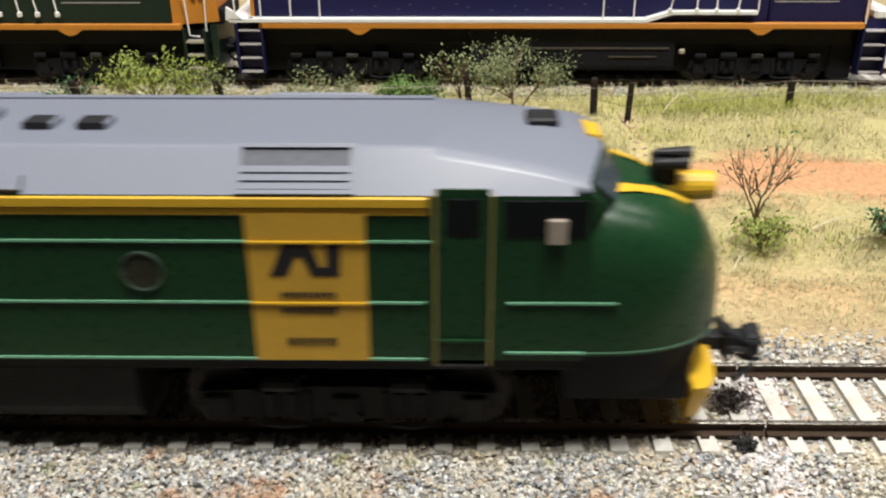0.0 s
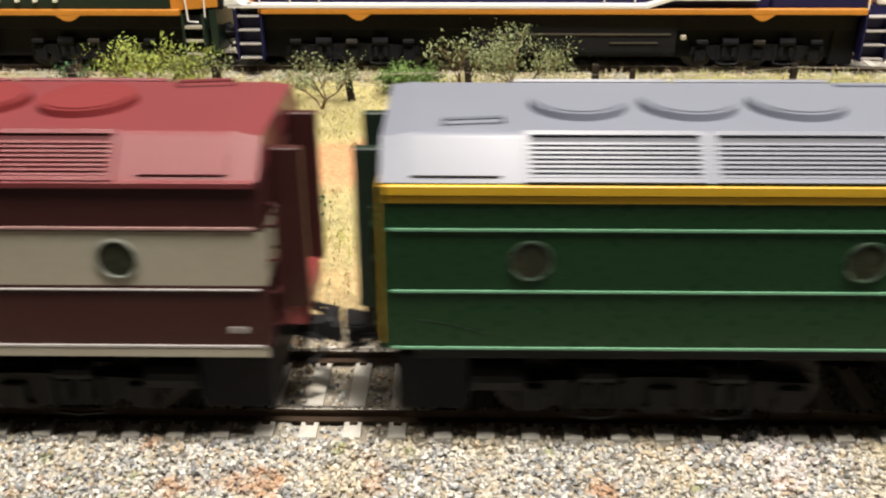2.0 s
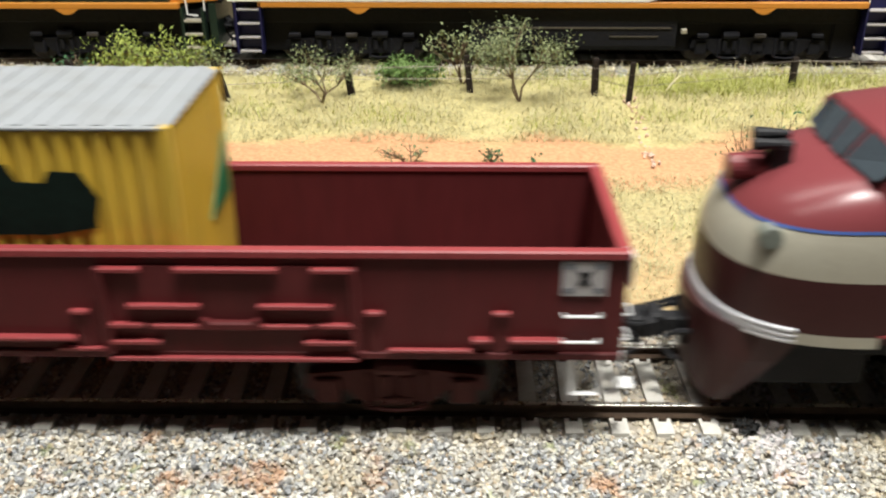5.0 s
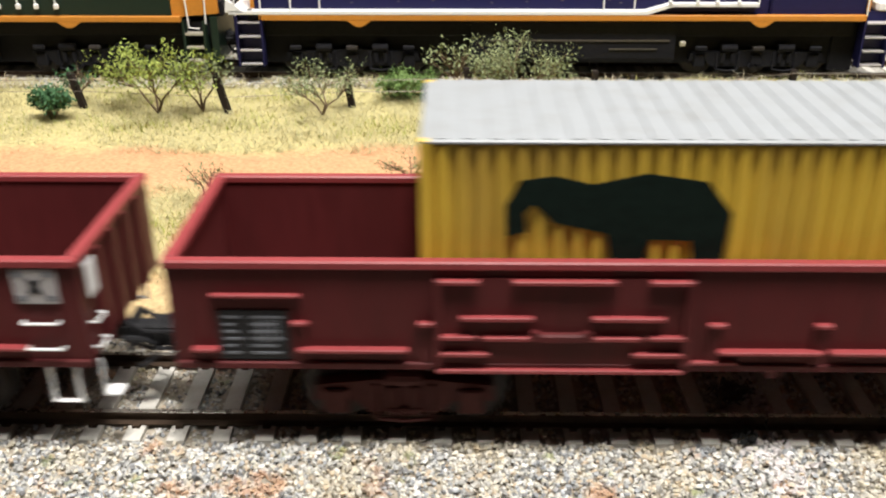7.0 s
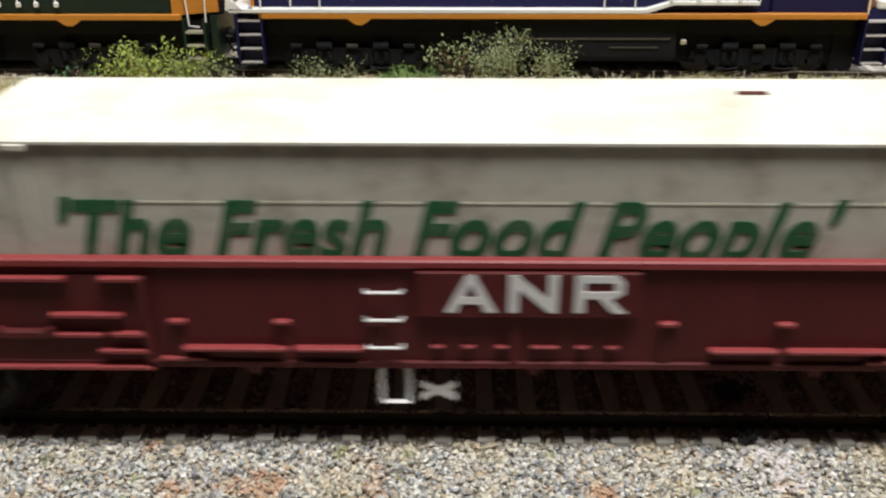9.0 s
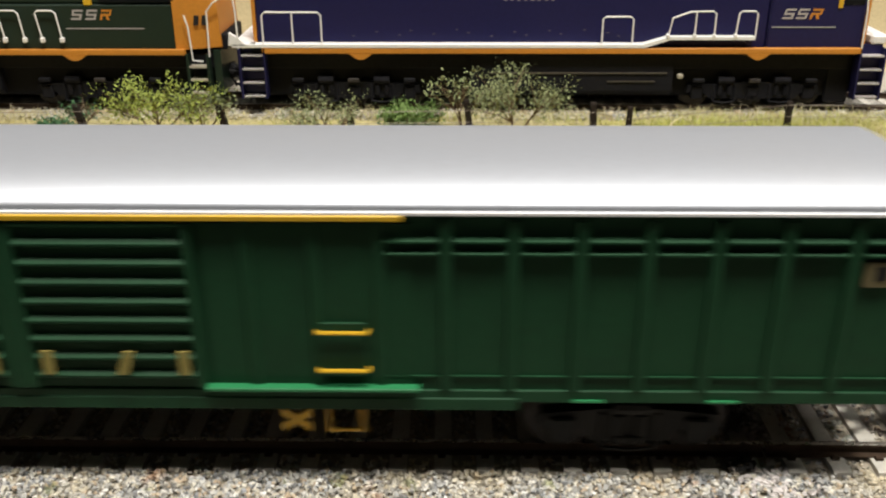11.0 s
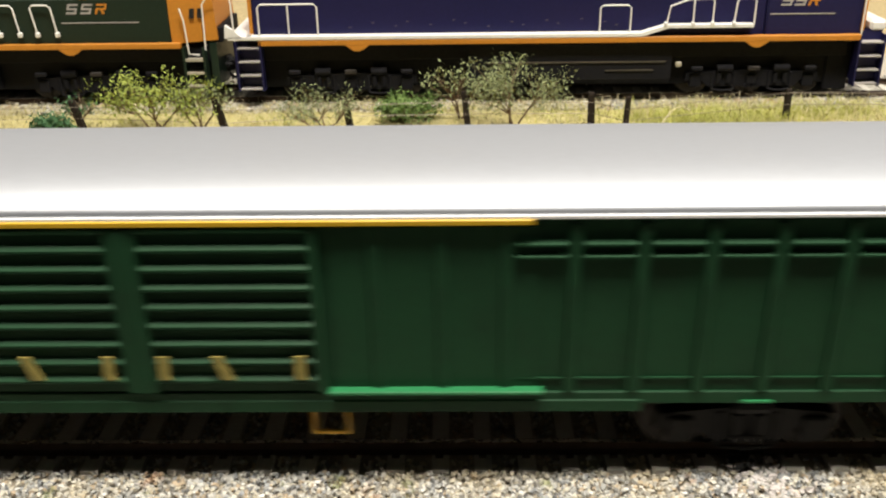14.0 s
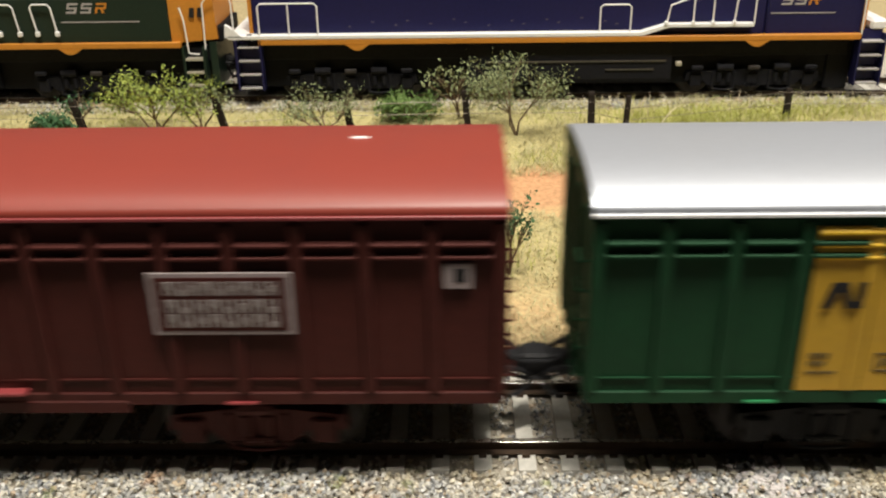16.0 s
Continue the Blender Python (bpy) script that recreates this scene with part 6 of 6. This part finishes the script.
    part("end_wing", flat([(-107, 22), (-101, 22), (-103.5, 24.2), (-106.6, 26.2)], 2.0, -16.8, 1), M_white, root)
    part("nose_deck", box(106.6, 112, -14, 10, 21.7, 25.4, 0.9), M_white, root)
    # Dark block added where lit ground shows between the gear and the steps.
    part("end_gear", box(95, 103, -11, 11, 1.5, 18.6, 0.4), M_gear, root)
    part("buffer_beam", box(-105, -103.8, -14, 14, 6, 21), M_navy, root)
    tank = prism([(-14.6, 18.4), (-14.6, 6.5), (-12, 4.5), (12, 4.5), (14.6, 6.5), (14.6, 18.4)], -26, 42)
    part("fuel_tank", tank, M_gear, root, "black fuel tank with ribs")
    part("tank_cap", box(43.4, 45.4, -15.2, -13.8, 10.6, 12.2, 0.3), M_cream, root)
    standing_gear(root, (-66, 70), -102, 101)
    coupler(root, -105, -1)
    coupler(root, 104, 1)
    return root


def dark_green_loco():
    root = empty("cab_locomotive", "blackish green model locomotive with orange cab front and white handrails", "locomotive")
    for s in (-1, 1):
        ya, yb = sorted((s * 14.5, s * 17))
        part("sill", box(-104, 87, ya, yb, 18.8, 20.6, 0.15), M_orange, root, "orange side sill")
        part("sill_bracket", flat([(46, 18.8), (54, 18.8), (52, 17.4), (50.8, 16.9), (49.2, 16.9), (48, 17.4)], 1.0, s * 16, s), M_orange, root)
        y = s * 16.6
        for a in (18, 27.5, 40, -20, -60):
            hoop(root, [(a, 23.5), (a - 1.2, 32.6), (a - 0.2, 33.4), (a + 4.6, 33.4), (a + 5.6, 32.4), (a + 6.6, 23.5)], y)
            for x in (a, a + 6.6):
                part("rail_foot", box(x - 0.7, x + 0.7, *sorted((y - 0.7, y + 0.7)), 23.0, 24.6, 0.2), M_white, root)
        for i, (a, m) in enumerate(((50, M_lettering), (54.8, M_lettering), (59.6, M_orange))):
            slanted_emblem(root, a, 30.2, s * 15.2, s, m, i == 2)
        part("side_lining", box(48, 74, *sorted((s * 15.2, s * 15.4)), 27.2, 27.5), M_lettering, root)
        for i in range(3):
            part("step", box(88, 94, *sorted((s * 12, s * 16.4)), 5.5 + i * 4.4, 6.1 + i * 4.4), M_cream, root, "pale step tread")
        part("step_frame", box(87.2, 88, *sorted((s * 12, s * 16.6)), 4.5, 19), M_blackgreen, root)
        part("step_frame", box(94, 94.8, *sorted((s * 12, s * 16.6)), 4.5, 19), M_blackgreen, root)
        hoop(root, [(88, 32), (89, 28), (89.6, 17), (93, 16.6)], y)
        hoop(root, [(95, 18), (95.4, 33), (98, 36), (103.8, 39), (104.4, 42)], s * 15.6)
    part("hood", box(-104, 84, -15.2, 15.2, 19.4, 35.2, 0.5), M_blackgreen, root, "blackish green body side")
    part("upper_hood", box(-104, 76, -14.2, 14.2, 35.2, 47, 0.6), M_blackgreen, root)
    part("cab_window", box(60, 84, -15.3, 15.3, 35.6, 40, 0.3), M_glass, root)
    cabf = loft([[(84, -15.2, 20), (84, 15.2, 20), (84, 15.2, 36), (84, -15.2, 36)], [(99, -13.6, 21), (99, 13.6, 21), (98, 13.2, 43), (98, -13.2, 43)]])
    part("cab_front", cabf, M_orange, root, "orange cab front")
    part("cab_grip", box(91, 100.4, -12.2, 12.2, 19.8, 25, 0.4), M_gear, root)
    for i, m in ((0, M_black), (1, M_black)):
        part("emblem", flat([(90.5 + i * 2.6, 28.4), (92.2 + i * 2.6, 28.4), (92.6 + i * 2.6, 31.6), (91 + i * 2.6, 31.6)], 0.2, -14.9 + i * 0.3, -1), m, root)
    part("window_marker", box(55, 57.5, -15.4, 15.4, 35.0, 36.6), M_yellow, root)
    part("buffer_beam", box(96, 98.4, -14, 14, 4.5, 20), M_blackgreen, root)
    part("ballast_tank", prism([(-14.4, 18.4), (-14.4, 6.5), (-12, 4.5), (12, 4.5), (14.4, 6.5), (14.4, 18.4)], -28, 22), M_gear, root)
    standing_gear(root, (-64, 56), -102, 96)
    coupler(root, 98, 1)
    coupler(root, -104, -1)
    return root


# ---- motion ----
# how far the train has come, in millimetres, second by second
RUN = [(0.0, 0.0), (0.5, 40.2), (1.0, 81.2), (1.5, 122.8), (2.0, 166.4), (2.5, 211.8), (3.0, 257.9), (3.5, 303.8), (4.0, 350.4), (4.5, 397.2), (5.0, 443.6), (6.25, 560.5), (7.5, 677.6),
       (8.0, 723.9), (8.5, 771.1), (9.0, 818.2), (9.5, 864.8), (10.0, 911.6), (11.25, 1027.2), (12.5, 1141.9), (13.0, 1187.9), (13.5, 1233.4), (14.0, 1279.4), (14.5, 1326.3), (15.0, 1372.8), (15.5, 1418.9), (16.0, 1464.8)]


def run(t):
    """Smooth distance between the rows of RUN (a cubic through slopes taken from the neighbours)."""
    T, S = [a for a, _ in RUN], [b for _, b in RUN]
    i = max(0, min(len(T) - 2, next((k for k in range(len(T) - 1) if t <= T[k + 1]), len(T) - 2)))
    slope_at = lambda k: (S[min(k + 1, len(S) - 1)] - S[max(k - 1, 0)]) / (T[min(k + 1, len(T) - 1)] - T[max(k - 1, 0)])
    h = T[i + 1] - T[i]
    u = (t - T[i]) / h
    return ((2 * u ** 3 - 3 * u ** 2 + 1) * S[i] + (u ** 3 - 2 * u ** 2 + u) * h * slope_at(i) + (-2 * u ** 3 + 3 * u ** 2) * S[i + 1] + (u ** 3 - u ** 2) * h * slope_at(i + 1))


def motions():
    steps = [i * 0.1 for i in range(161)]
    for ob, u, z, turn in TRAIN:
        walk(ob, [(t, pose((run(t) + u) * K, 0, z * K, 0, 0, turn)) for t in steps])
    ticks = [i / 15 for i in range(241)]
    turns = {ob: -1 if turn else 1 for ob, u, z, turn in TRAIN}
    for ob, x, r, _ in WHEELS:
        direction = turns.get(ob.parent.parent)
        if direction:
            walk(ob, [(t, pose(x * K, 0, r * K, 0, math.degrees(run(t) / r) * direction, 0)) for t in ticks])


room()
ground()
track("near_track", 0, 0, True)
track("far_track", 198, -0.1, False)
ballast()
grass()
plants()
fallen_stems()
fence()
navy = navy_loco()
navy.location = (31 * K, 198 * K, -0.1 * K)
dg = dark_green_loco()
dg.location = (-178 * K, 198 * K, -0.1 * K)
van_a = louvre_van("green")
van_b = copy_thing(van_a, pose(-1.3, 0, 0))
twins = [(o, p) for o, p in zip(van_a.children_recursive, van_b.children_recursive)]
for o, x, r, direction in list(WHEELS):
    for a, b in twins:
        if a == o:
            WHEELS.append((b, x, r, direction))
TRAIN = [(locomotive("green"), -68.0, 0, 0), (locomotive("maroon"), -299.5, 0, 180), (gondola(False), -545.2, 0, 0), (gondola(True), -806.9, 0, 0),
         (corrugated_container(), -557.8, 14.4, 0), (refrigerated_container(), -806.9, 14.4, 0), (van_a, -1065.0, 0, 180), (van_b, -1322.4, 0, 0), (louvre_van("red"), -1580.7, 0, 0)]
motions()
